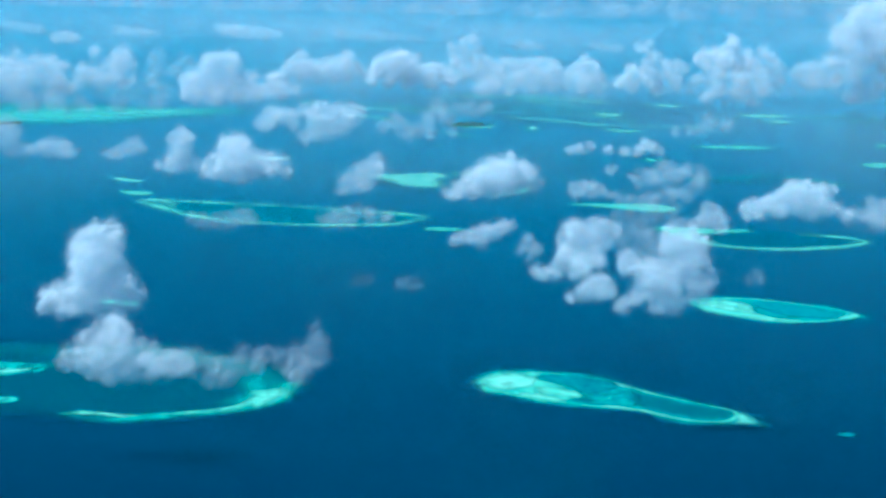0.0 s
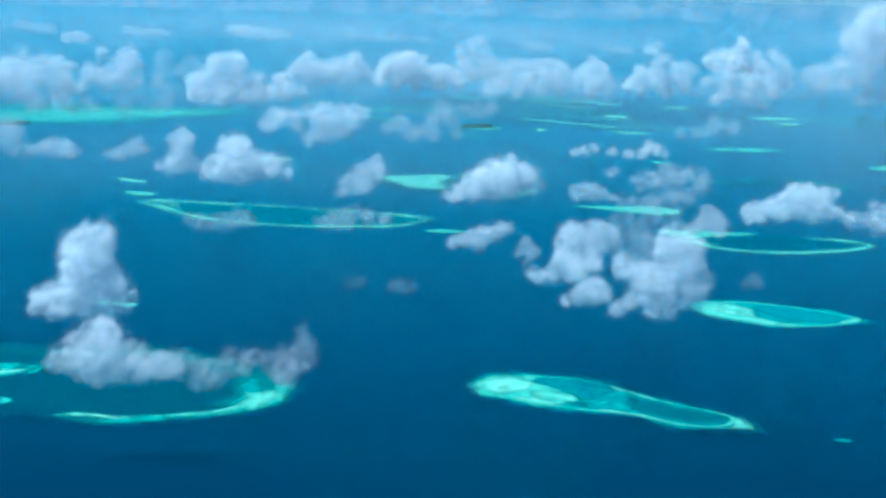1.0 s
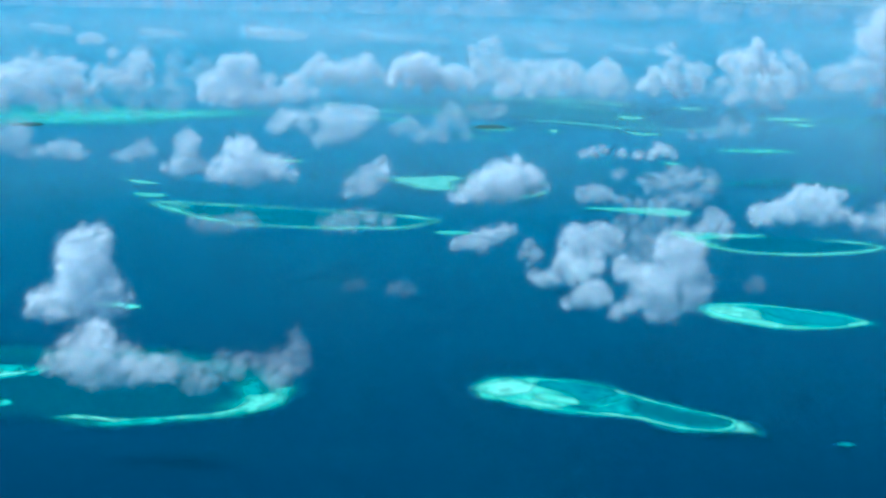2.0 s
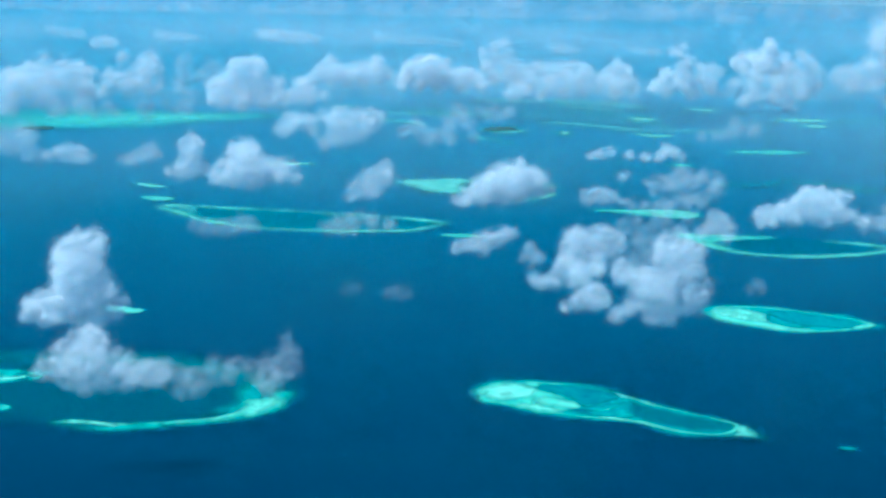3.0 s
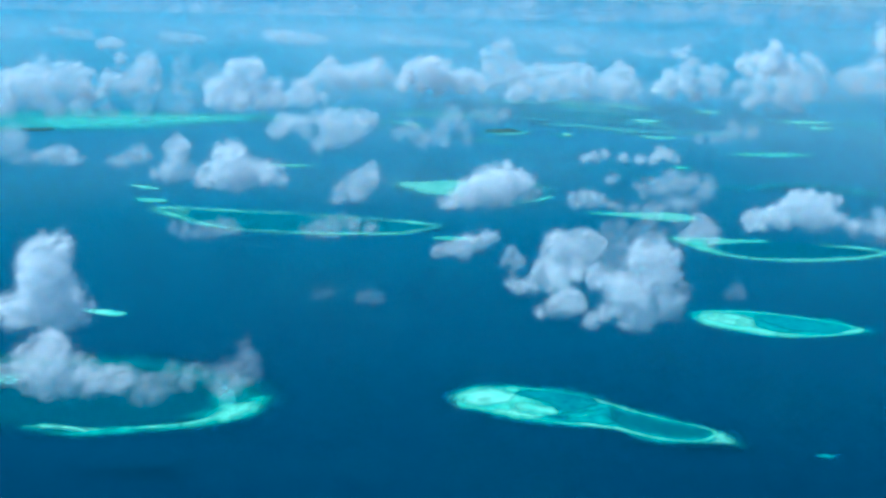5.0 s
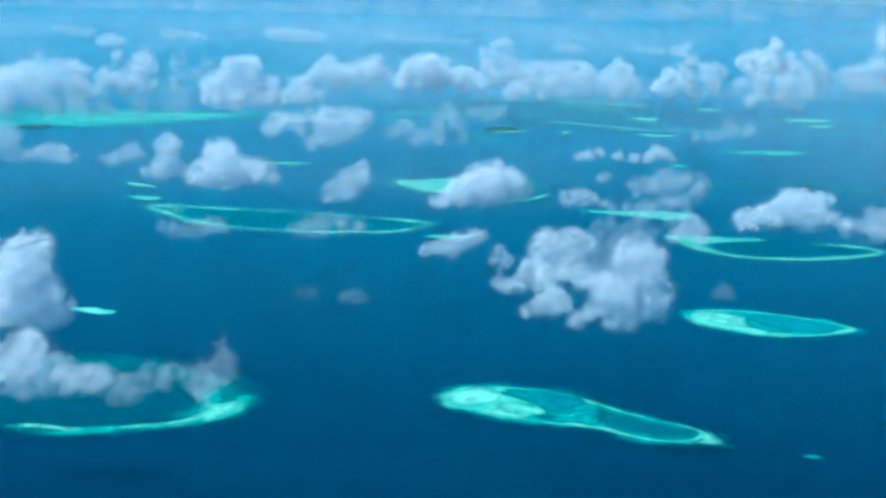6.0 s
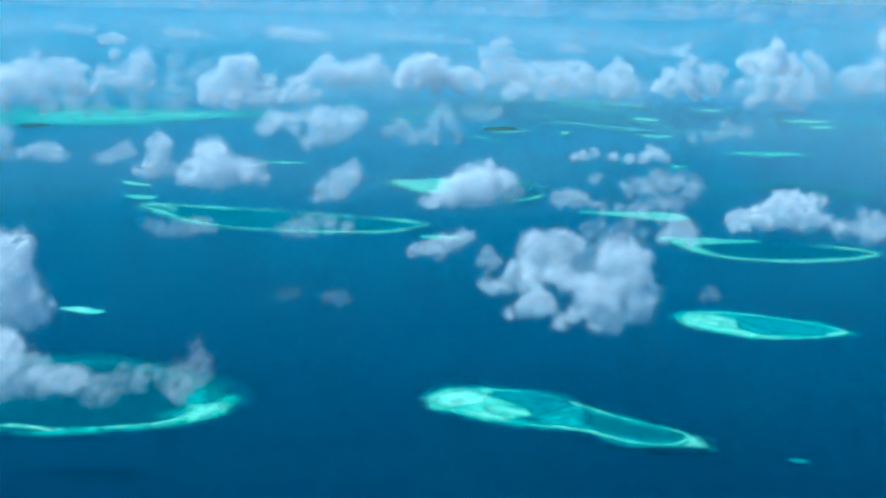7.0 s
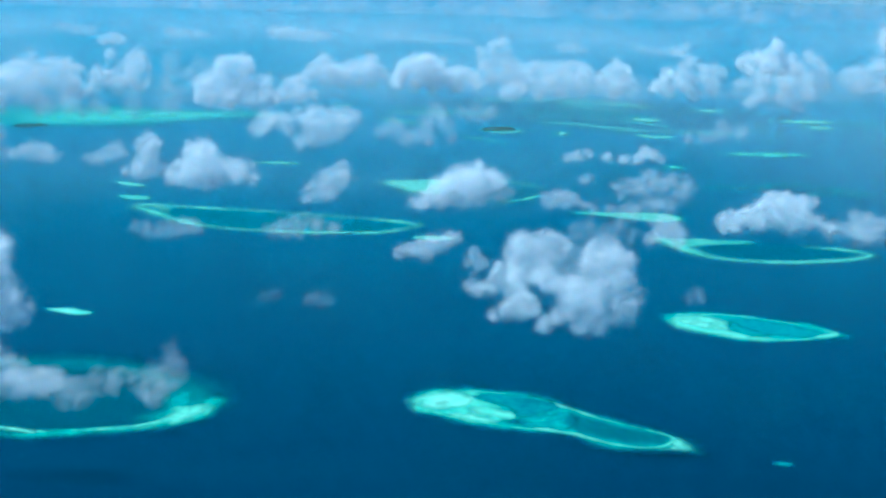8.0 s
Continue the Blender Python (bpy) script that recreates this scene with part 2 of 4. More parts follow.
reef("coral_reef", "long turquoise coral reef with two lagoons and pale sand", "coral reef", [
    ("shelf", True, 0.4, 6, 0.4, [(9.0, 363.7), (10.9, 369.8), (15.4, 373.4), (23.3, 376.6), (31.5, 375.2), (38.3, 372.2), (42.9, 368.0), (46.1, 364.2), (52.4, 357.8), (58.5, 352.4), (64.5, 348.1), (68.5, 344.8), (72.2, 340.8), (74.1, 331.6), (68.0, 331.6), (62.1, 332.8), (56.3, 333.9), (50.4, 336.3), (44.4, 341.6), (38.3, 343.3), (32.0, 345.4), (24.5, 347.8), (16.7, 351.1), (12.3, 355.8)]),
    ("sandbank", True, 0.62, 4, 0.6, [(10.9, 364.0), (13.5, 370.2), (22.1, 372.9), (25.0, 367.9), (29.1, 363.7), (33.8, 356.5), (33.2, 351.1), (29.5, 348.4), (23.1, 349.8), (16.5, 354.2), (12.4, 358.6)]),
    ("sandbank", True, 0.9, 6, 0.6, [(11.3, 364.6), (13.2, 369.7), (18.1, 372.3), (21.9, 371.4), (23.9, 367.8), (22.3, 363.2), (17.4, 360.7), (13.2, 360.1)]),
    ("sandbank", True, 0.88, 2.5, 0.7, [(18.5, 353.5), (21.0, 355.2), (24.9, 353.5), (28.4, 352.2), (29.2, 349.3), (25.0, 349.6)]),
    ("sandbank", True, 0.72, 5, 0.5, [(25.3, 360.4), (29.2, 360.0), (33.8, 355.6), (33.4, 352.5), (29.3, 353.7), (26.1, 355.9)]),
    ("lagoon", True, 0.3, 3, 0.4, [(22.9, 369.6), (27.6, 371.7), (35.6, 371.4), (41.2, 366.8), (42.2, 362.7), (38.3, 357.6), (34.7, 354.9), (32.5, 358.6), (29.1, 364.2)]),
    ("lagoon", True, 0.36, 3, 0.5, [(35.1, 352.7), (40.2, 356.5), (46.0, 358.7), (46.4, 348.6), (43.2, 346.0), (37.0, 347.3)]),
    ("coral_patch", True, 0.24, 1.5, 0.7, [(30.4, 350.3), (32.6, 351.5), (36.4, 350.7), (35.1, 348.8), (32.0, 348.8)]),
    ("lagoon", True, 0.17, 4, 0.4, [(45.9, 356.0), (52.2, 353.3), (59.5, 348.7), (65.5, 344.8), (67.2, 341.8), (64.9, 338.2), (58.9, 337.4), (53.0, 341.1), (47.0, 346.5)]),
    ("rim", False, 0.66, 1.5, 0.5, [(12.4, 358.6, 0.4), (17.9, 353.0, 0.5), (25.7, 349.2, 0.6), (32.0, 346.6, 0.6), (38.3, 344.9, 0.6), (44.4, 343.7, 0.5), (46.9, 342.8, 0.6), (50.5, 339.1, 0.6), (56.4, 335.9, 0.5), (62.3, 335.1, 0.5), (66.1, 337.6, 0.5), (67.9, 341.9, 0.5), (66.7, 344.6, 0.4), (63.2, 347.5, 0.4), (57.2, 351.8, 0.4), (51.1, 356.7, 0.4), (46.1, 362.4, 0.5), (42.2, 367.0, 0.4), (36.9, 370.6, 0.3), (30.2, 373.0, 0.3), (22.8, 374.0, 0.4)]),
    ("crest", False, 0.92, 1.4, 0.6, [(42.9, 365.6, 0.4), (44.5, 363.5, 0.9), (46.7, 361.5, 0.5), (50.5, 357.5, 0.3)]),
    ("crest", False, 0.9, 1.3, 0.7, [(38.0, 346.2, 0.3), (40.8, 345.3, 0.6), (44.4, 343.7, 0.4), (48.1, 341.7, 0.5)]),
    ("crest", False, 0.85, 1.3, 0.7, [(48.1, 341.3, 0.4), (51.1, 339.2, 0.5), (54.0, 337.2, 0.3)]),
    ("sand_spit", False, 0.62, 1.2, 0.6, [(36.0, 350.6, 0.3), (39.3, 352.0, 0.5), (42.4, 355.5, 0.3)]),
    ("sandbank", True, 0.76, 3, 0.5, [(67.5, 342.2), (70.3, 341.8), (72.2, 336.4), (72.8, 332.6), (68.1, 333.2), (62.8, 334.0), (66.3, 336.8)]),
])
reef("coral_reef", "oval turquoise coral reef with a blue lagoon", "coral reef", [
    ("shelf", True, 0.42, 6, 0.4, [(74.3, 462.7), (80.0, 467.4), (90.1, 469.0), (99.8, 466.8), (109.3, 463.9), (118.2, 458.8), (123.1, 450.4), (124.6, 446.6), (118.1, 440.2), (108.1, 436.1), (98.9, 436.0), (89.8, 437.9), (82.5, 442.7), (77.0, 451.6)]),
    ("sandbank", True, 0.74, 5, 0.5, [(77.0, 461.7), (84.8, 465.1), (91.0, 461.7), (93.4, 454.9), (91.8, 448.3), (96.8, 443.6), (103.9, 438.7), (96.0, 437.5), (87.1, 441.4), (80.3, 449.3)]),
    ("sandbank", True, 0.9, 6, 0.6, [(81.8, 460.2), (87.6, 461.2), (92.6, 454.7), (88.2, 448.4), (83.2, 452.5)]),
    ("sandbank", True, 0.9, 2.5, 0.6, [(88.1, 443.6), (93.4, 441.7), (103.9, 438.7), (96.0, 437.5)]),
    ("lagoon", True, 0.4, 4, 0.5, [(92.9, 456.9), (98.3, 454.9), (101.6, 444.4), (96.8, 443.6), (93.5, 448.6)]),
    ("lagoon", True, 0.33, 4, 0.4, [(92.5, 461.2), (99.2, 462.3), (111.4, 457.0), (118.3, 448.3), (115.6, 443.8), (109.1, 442.2), (101.8, 445.7), (97.2, 453.3)]),
    ("rim", False, 0.68, 2, 0.5, [(97.7, 439.1, 1.0), (103.8, 438.0, 1.2), (111.8, 439.9, 1.2), (118.7, 443.7, 1.2), (122.2, 447.6, 1.1), (120.2, 452.1, 0.8), (116.2, 456.3, 0.7), (108.8, 460.9, 0.7), (99.6, 465.3, 0.7), (90.0, 467.5, 0.7), (79.9, 465.9, 0.7)]),
    ("sandbank", False, 0.86, 2.5, 0.5, [(117.2, 444.1, 0.8), (120.4, 445.9, 1.4), (122.6, 447.6, 0.8)]),
])
reef("atoll", "wide ring atoll with bright turquoise rim and dark lagoon", "atoll", [
    ("lagoon", True, 0.17, 14, 0.4, [(-36.3, 353.3), (-39.5, 341.2), (-47.8, 335.5), (-59.5, 330.6), (-73.8, 327.3), (-88.9, 328.2), (-106.0, 335.6), (-118.0, 361.3), (-112.2, 383.9), (-97.4, 388.3), (-72.1, 388.9), (-54.2, 380.7), (-42.0, 368.1)]),
    ("back_rim", False, 0.26, 16, 0.5, [(-37.2, 355.7, 3.0), (-41.8, 366.0, 4.0), (-48.2, 373.0, 4.0), (-59.3, 381.4, 4.0), (-71.4, 385.5, 4.0), (-81.6, 385.7, 3.0), (-97.8, 384.1, 2.5), (-112.7, 385.6, 2.0), (-123.0, 381.7, 2.0)]),
    ("rim", False, 0.5, 4.5, 0.7, [(-36.7, 357.3, 2.5), (-37.4, 347.4, 2.2), (-41.3, 339.7, 2.0), (-47.6, 334.7, 1.3), (-55.9, 331.3, 1.1), (-63.0, 329.0, 1.2), (-69.9, 326.3, 1.6), (-76.1, 326.7, 1.5), (-81.9, 329.2, 0.8)]),
    ("reef_flat", True, 0.4, 9, 0.5, [(-50.7, 341.0), (-47.3, 350.3), (-46.7, 361.7), (-44.8, 366.8), (-40.5, 360.6), (-37.7, 352.6), (-40.1, 344.2), (-44.4, 338.4)]),
    ("sandbank", True, 0.72, 4.5, 0.6, [(-43.9, 340.2), (-42.4, 345.6), (-40.4, 351.3), (-38.1, 353.9), (-36.7, 350.4), (-37.7, 344.5), (-39.9, 340.3)]),
    ("sandbank", False, 0.62, 2.5, 0.6, [(-82.9, 330.0, 0.4), (-78.3, 330.8, 0.9), (-71.8, 329.6, 1.0), (-64.5, 329.3, 0.6)]),
    ("crest", False, 0.95, 1.3, 0.8, [(-79.3, 329.9, 0.3), (-75.8, 330.6, 0.5), (-71.8, 329.6, 0.6), (-68.8, 328.1, 0.4)]),
    ("crest", False, 0.62, 2, 0.8, [(-64.7, 330.2, 0.7), (-59.7, 331.5, 0.8), (-53.7, 333.3, 0.8), (-47.9, 336.4, 0.9), (-43.3, 340.0, 0.9)]),
    ("crest", False, 0.85, 1.2, 0.9, [(-56.1, 332.6, 0.3), (-53.7, 333.3, 0.5), (-47.9, 336.4, 0.4), (-44.6, 340.3, 0.6)]),
])
reef("coral_reef", "turquoise reef flat on the edge of a ring atoll", "coral reef", [
    ("shelf", True, 0.5, 2.5, 0.7, [(-122.8, 363.5), (-115.5, 371.2), (-104.8, 372.7), (-95.4, 371.4), (-97.1, 364.8), (-105.3, 359.8), (-114.1, 357.5)]),
    ("sandbank", False, 0.85, 1.2, 0.9, [(-114.8, 364.2, 0.6), (-106.3, 363.4, 0.8), (-101.4, 365.4, 0.8), (-98.1, 368.4, 0.6)]),
])
reef("coral_reef", "small pale oval reef patch in deep water", "coral reef", [
    ("shelf", True, 0.6, 1.2, 0.6, [(-102.9, 340.0), (-99.0, 342.2), (-95.4, 339.7), (-97.6, 337.2), (-101.3, 336.9)]),
])
reef("atoll", "long narrow ring atoll with pale green rim", "atoll", [
    ("lagoon", True, 0.25, 12, 0.3, [(-124.4, 633.1), (-98.2, 631.1), (-62.7, 626.2), (-27.6, 617.2), (-8.0, 607.7), (-21.3, 589.9), (-55.4, 585.0), (-82.1, 590.2), (-102.2, 603.3)]),
    ("rim", False, 0.74, 7, 0.5, [(-124.0, 631.7, 2.0), (-118.2, 637.2, 2.5), (-98.5, 632.6, 2.2), (-62.9, 627.6, 2.0), (-27.7, 618.6, 2.0), (-13.8, 612.3, 2.5), (-6.9, 607.8, 1.5), (-13.1, 597.6, 2.0), (-21.3, 588.6, 2.0), (-38.2, 584.9, 1.8), (-55.2, 583.7, 1.8), (-81.7, 587.6, 2.0), (-101.9, 602.0, 2.0), (-114.2, 618.4, 3.0), (-123.4, 628.8, 2.0)]),
    ("sandbank", False, 0.9, 2.5, 0.6, [(-124.8, 633.1, 1.0), (-117.9, 635.7, 2.5), (-109.5, 623.5, 1.5)]),
])
reef("coral_reef", "large pale green reef flat with scattered coral", "coral reef", [
    ("shelf", True, 0.2, 12, 0.4, [(-34.0, 724.8), (-20.0, 734.9), (4.0, 743.0), (25.5, 738.7), (39.8, 721.9), (36.1, 682.3), (24.8, 667.3), (7.6, 677.8), (-10.0, 686.8), (-26.1, 703.6)]),
    ("reef_flat", True, 0.85, 9, 0.5, [(-33.2, 724.9), (-20.0, 734.9), (-1.3, 738.1), (-0.3, 697.1), (-10.2, 690.2), (-25.0, 707.5)]),
    ("rim", False, 0.7, 3.5, 0.6, [(4.1, 739.0, 1.5), (25.5, 736.7, 1.8), (39.7, 720.0, 1.5)]),
    ("rim", False, 0.75, 3, 0.6, [(38.9, 694.7, 1.5), (32.3, 681.7, 1.8), (22.4, 671.8, 1.5)]),
])
reef("atoll", "open ring atoll with thin pale rim", "atoll", [
    ("lagoon", True, 0.2, 10, 0.3, [(83.8, 593.5), (116.1, 591.2), (136.4, 587.9), (152.4, 585.1), (158.2, 573.8), (141.4, 558.9), (121.0, 554.2), (100.0, 558.9), (89.6, 575.8)]),
    ("rim", False, 0.76, 6, 0.5, [(85.2, 592.6, 2.2), (92.4, 572.9, 3.5), (100.1, 560.0, 2.5), (113.3, 554.9, 2.2), (127.1, 555.3, 2.2), (141.6, 560.0, 2.2), (152.9, 567.4, 2.2), (158.4, 573.9, 1.8), (154.6, 581.0, 1.8), (146.2, 585.1, 1.5), (138.3, 587.1, 1.0)]),
    ("sandbank", True, 0.7, 5, 0.5, [(84.1, 594.8), (99.9, 596.6), (117.9, 592.8), (100.6, 583.6), (92.7, 576.4), (87.2, 584.6)]),
])
reef("coral_reef", "pale green wedge of reef flat", "coral reef", [
    ("shelf", True, 0.72, 6, 0.5, [(52.9, 649.8), (67.4, 655.1), (84.1, 656.1), (99.6, 647.9), (94.3, 632.5), (79.8, 636.1), (66.5, 642.9)]),
    ("sandbank", False, 0.85, 3, 0.7, [(57.6, 649.0, 1.2), (71.3, 645.1, 1.6), (84.8, 639.8, 1.8), (94.8, 636.9, 1.5)]),
])
reef("atoll", "faint thin ring atoll in blue water", "atoll", [
    ("lagoon", True, 0.12, 8, 0.3, [(116.9, 736.7), (144.8, 750.4), (164.0, 754.7), (183.1, 743.9), (189.2, 729.0), (161.3, 723.0), (136.6, 728.3)]),
    ("rim", False, 0.42, 5, 0.5, [(116.9, 736.7, 1.5), (138.9, 745.3, 2.0), (156.4, 756.8, 2.5), (171.3, 750.6, 2.0), (189.6, 730.9, 2.0), (174.5, 725.9, 2.0), (160.3, 724.6, 1.5)]),
])
reef("sand_strip", "narrow white sand strip awash in the sea", "sandbank", [
    ("shelf", True, 0.85, 1.6, 0.5, [(-102.6, 443.0), (-96.8, 445.5), (-87.6, 441.0), (-90.9, 436.9), (-96.4, 438.9)]),
])
reef("sand_strip", "small white sand strip awash in the sea", "sandbank", [
    ("shelf", True, 0.9, 3, 0.4, [(-154.8, 698.8), (-144.8, 696.8), (-133.1, 687.8), (-140.8, 684.8)]),
])
reef("sand_strip", "small white sand strip awash in the sea", "sandbank", [
    ("shelf", True, 0.75, 3, 0.4, [(-139.5, 657.6), (-130.1, 659.1), (-123.1, 653.7), (-130.0, 647.8)]),
])
reef("sand_strip", "thin sand strip awash in the sea", "sandbank", [
    ("shelf", True, 0.75, 4, 0.4, [(-104.2, 779.4), (-89.1, 783.0), (-77.7, 779.1), (-90.4, 773.8)]),
])
reef("sand_strip", "thin pale green reef strip", "sandbank", [
    ("shelf", True, 0.7, 3, 0.4, [(-8.5, 579.8), (-1.1, 584.7), (9.7, 579.8), (-1.0, 575.9)]),
])
reef("reef_patch", "faint small reef patch in deep blue water", "coral reef", [
    ("shelf", True, 0.34, 1.6, 0.4, [(87.5, 327.5), (90.0, 328.5), (92.1, 327.6), (89.5, 326.5)]),
])
reef("sand_strip", "long pale reef strip with a sandy crest", "sandbank", [
    ("shelf", True, 0.6, 6, 0.4, [(135.5, 877.2), (160.9, 886.2), (179.5, 885.6), (191.9, 878.3), (173.4, 866.1), (148.8, 865.1)]),
])
reef("sand_strip", "narrow pale reef strip", "sandbank", [
    ("shelf", True, 0.72, 6, 0.4, [(94.0, 961.2), (106.7, 961.5), (121.3, 952.9), (105.3, 942.5)]),
])
reef("sand_strip", "narrow pale reef strip", "sandbank", [
    ("shelf", True, 0.7, 6, 0.4, [(216.4, 807.8), (228.3, 819.2), (242.0, 814.7), (234.8, 799.8), (222.5, 797.6)]),
])
reef("sand_strip", "narrow pale reef strip", "sandbank", [
    ("shelf", True, 0.6, 6, 0.4, [(249.5, 900.3), (261.4, 911.2), (271.1, 904.6), (257.4, 890.7)]),
])
reef("sand_strip", "narrow pale reef strip", "sandbank", [
    ("shelf", True, 0.6, 6, 0.4, [(100.3, 810.4), (107.8, 814.5), (115.2, 807.3), (106.7, 800.8)]),
])
reef("shoal_bank", "broad pale green shallow bank under haze", "shoal", [
    ("shelf", True, 0.46, 28, 0.4, [(-336.2, 944.7), (-313.8, 1005.5), (-287.8, 1044.2), (-229.3, 1041.1), (-189.6, 1034.0), (-148.2, 1035.4), (-133.3, 1011.4), (-154.0, 981.0), (-182.2, 960.7), (-194.0, 934.4), (-218.6, 922.6), (-249.8, 912.8), (-279.6, 900.3), (-306.5, 882.3)]),
    ("sandbank", True, 0.66, 40, 0.5, [(-288.9, 973.1), (-258.3, 1006.4), (-205.3, 1018.5), (-158.9, 1009.5), (-187.7, 970.0), (-222.5, 938.3), (-261.7, 930.0)]),
])
reef("shoal_bank", "wide teal shallow bank with thin pale crests", "shoal", [
    ("shelf", True, 0.17, 90, 0.5, [(-41.2, 1157.7), (17.5, 1192.0), (103.4, 1193.1), (174.8, 1153.0), (170.9, 1067.3), (118.0, 996.8), (67.7, 993.2), (17.5, 1025.9), (-29.0, 1070.8)]),
    ("crest", False, 0.75, 14, 0.4, [(-0.4, 1177.5, 3.0), (30.2, 1175.2, 4.0), (60.3, 1187.5, 4.0), (93.7, 1176.0, 5.0), (117.1, 1144.0, 3.0)]),
    ("crest", False, 0.6, 14, 0.4, [(52.6, 1147.1, 4.0), (74.5, 1129.4, 5.0), (97.3, 1108.3, 4.0)]),
    ("crest", False, 0.45, 14, 0.4, [(48.9, 1088.7, 4.0), (68.5, 1088.9, 6.0), (87.6, 1080.8, 4.0)]),
    ("crest", False, 0.7, 12, 0.4, [(43.2, 1016.6, 4.0), (61.4, 1013.2, 5.0), (78.8, 999.0, 5.0), (99.2, 986.0, 4.0)]),
])
reef("wooded_island", "dark green wooded island with a white beach", "island", [
    ("shelf", True, 0.4, 10, 0.4, [(1.8, 962.2), (13.9, 981.8), (29.8, 971.4), (26.0, 947.6), (14.1, 941.9)]),
    ("woodland", True, 0.9, 4, 0.3, [(3.5, 964.3), (12.2, 974.5), (21.7, 974.8), (24.5, 967.0), (17.5, 959.5), (7.8, 958.2)]),
    ("beach", False, 1.0, 5, 0.3, [(12.3, 948.0, 2.0), (19.2, 951.0, 3.0), (27.9, 961.0, 3.0)]),
])
reef("wooded_island", "low dark green wooded island on a shallow bank", "island", [
    ("shelf", True, 0.35, 10, 0.4, [(-272.4, 914.6), (-267.2, 925.5), (-253.4, 925.1), (-250.6, 909.5), (-260.7, 904.2)]),
    ("woodland", True, 0.6, 4, 0.3, [(-269.8, 911.9), (-263.3, 918.1), (-252.7, 920.3), (-251.4, 912.5), (-261.0, 907.3)]),
])
reef("sand_strip", "small pale reef strip far off", "sandbank", [
    ("shelf", True, 0.85, 13, 0.4, [(101.9, 1056.0), (113.1, 1062.4), (122.9, 1052.8), (111.4, 1042.7)]),
])
reef("sand_strip", "small pale reef strip far off", "sandbank", [
    ("shelf", True, 0.85, 14, 0.4, [(144.2, 1136.8), (159.4, 1144.8), (173.4, 1130.2), (156.1, 1117.5)]),
])
reef("sand_strip", "thin pale reef strip far off", "sandbank", [
    ("shelf", True, 0.85, 13, 0.4, [(200.1, 1074.8), (222.0, 1081.1), (247.7, 1077.1), (217.9, 1057.4)]),
])
reef("sand_strip", "thin pale reef strip far off", "sandbank", [
    ("shelf", True, 0.85, 13, 0.4, [(210.3, 1033.5), (226.2, 1041.6), (235.7, 1030.1), (218.5, 1018.5)]),
])
reef("sand_strip", "thin pale reef strip far off", "sandbank", [
    ("shelf", False, 0.85, 13, 0.4, [(-59.4, 1009.0, 3.0), (-47.8, 1000.5, 4.0), (-37.0, 988.4, 3.0)]),
])
reef("sand_strip", "thin pale reef strip far off", "sandbank", [
    ("shelf", False, 0.85, 13, 0.4, [(-59.0, 1055.7, 4.0), (-36.1, 1056.9, 5.0), (-20.5, 1048.4, 3.0)]),
])
reef("sand_strip", "thin pale reef strip beside drifting cloud", "sandbank", [
    ("shelf", False, 0.65, 6, 0.4, [(-19.6, 928.8, 3.0), (-2.5, 919.9, 4.0), (19.1, 897.4, 3.0)]),
])
reef("sand_strip", "thin pale reef strip far off", "sandbank", [
    ("shelf", False, 0.85, 13, 0.4, [(88.0, 976.9, 3.0), (116.6, 982.8, 4.0), (158.2, 978.1, 3.0)]),
])
reef("sandy_islet", "tiny bright sand islet far off", "islet", [
    ("shelf", True, 0.45, 8, 0.3, [(45.3, 961.3), (54.3, 969.8), (59.5, 954.5), (51.5, 940.1)]),
    ("beach", True, 1.0, 4, 0.3, [(48.7, 958.8), (54.0, 961.5), (57.5, 954.1), (52.4, 948.2)]),
])
reef("sand_strip", "thin pale reef strip far off", "sandbank", [
    ("shelf", False, 0.7, 10, 0.4, [(31.5, 1053.1, 3), (65.3, 1053.3, 4), (101.9, 1034.8, 4), (121.6, 1009.7, 3)]),
])
reef("sand_strip", "faint teal reef strip far off", "sandbank", [
    ("shelf", False, 0.45, 10, 0.4, [(-59.6, 1093.1, 5), (-27.3, 1075.5, 6), (3.9, 1054.3, 5)]),
])
reef("sand_strip", "thin pale reef strip far off", "sandbank", [
    ("shelf", False, 0.7, 10, 0.4, [(59.2, 1166.2, 5), (88.4, 1159.6, 5), (112.4, 1137.8, 4)]),
])
reef("sand_strip", "thin pale reef strip far off", "sandbank", [
    ("shelf", False, 0.6, 10, 0.4, [(244.2, 1064.7, 4), (266.7, 1077.9, 4), (282.3, 1077.7, 3)]),
])
reef("sand_strip", "faint pale reef strip far off", "sandbank", [
    ("shelf", False, 0.5, 10, 0.4, [(273.0, 1048.4, 4), (297.6, 1061.7, 5), (321.3, 1063.4, 4)]),
])
reef("sand_strip", "thin white sand strip far off", "sandbank", [
    ("shelf", False, 0.95, 10, 0.4, [(-101.2, 1091.1, 3), (-95.7, 1097.0, 4), (-89.9, 1103.0, 3)]),
])
reef("sand_strip", "faint teal reef strip far off", "sandbank", [
    ("shelf", False, 0.4, 10, 0.4, [(31.8, 1090.5, 6), (75.3, 1088.6, 7), (113.3, 1073.1, 6)]),
])
reef("sand_strip", "small pale reef strip beside a cloud", "sandbank", [
    ("shelf", False, 0.7, 3, 0.4, [(110.6, 593.7, 0.8), (114.6, 591.7, 1.2), (118.8, 591.0, 0.8)]),
])

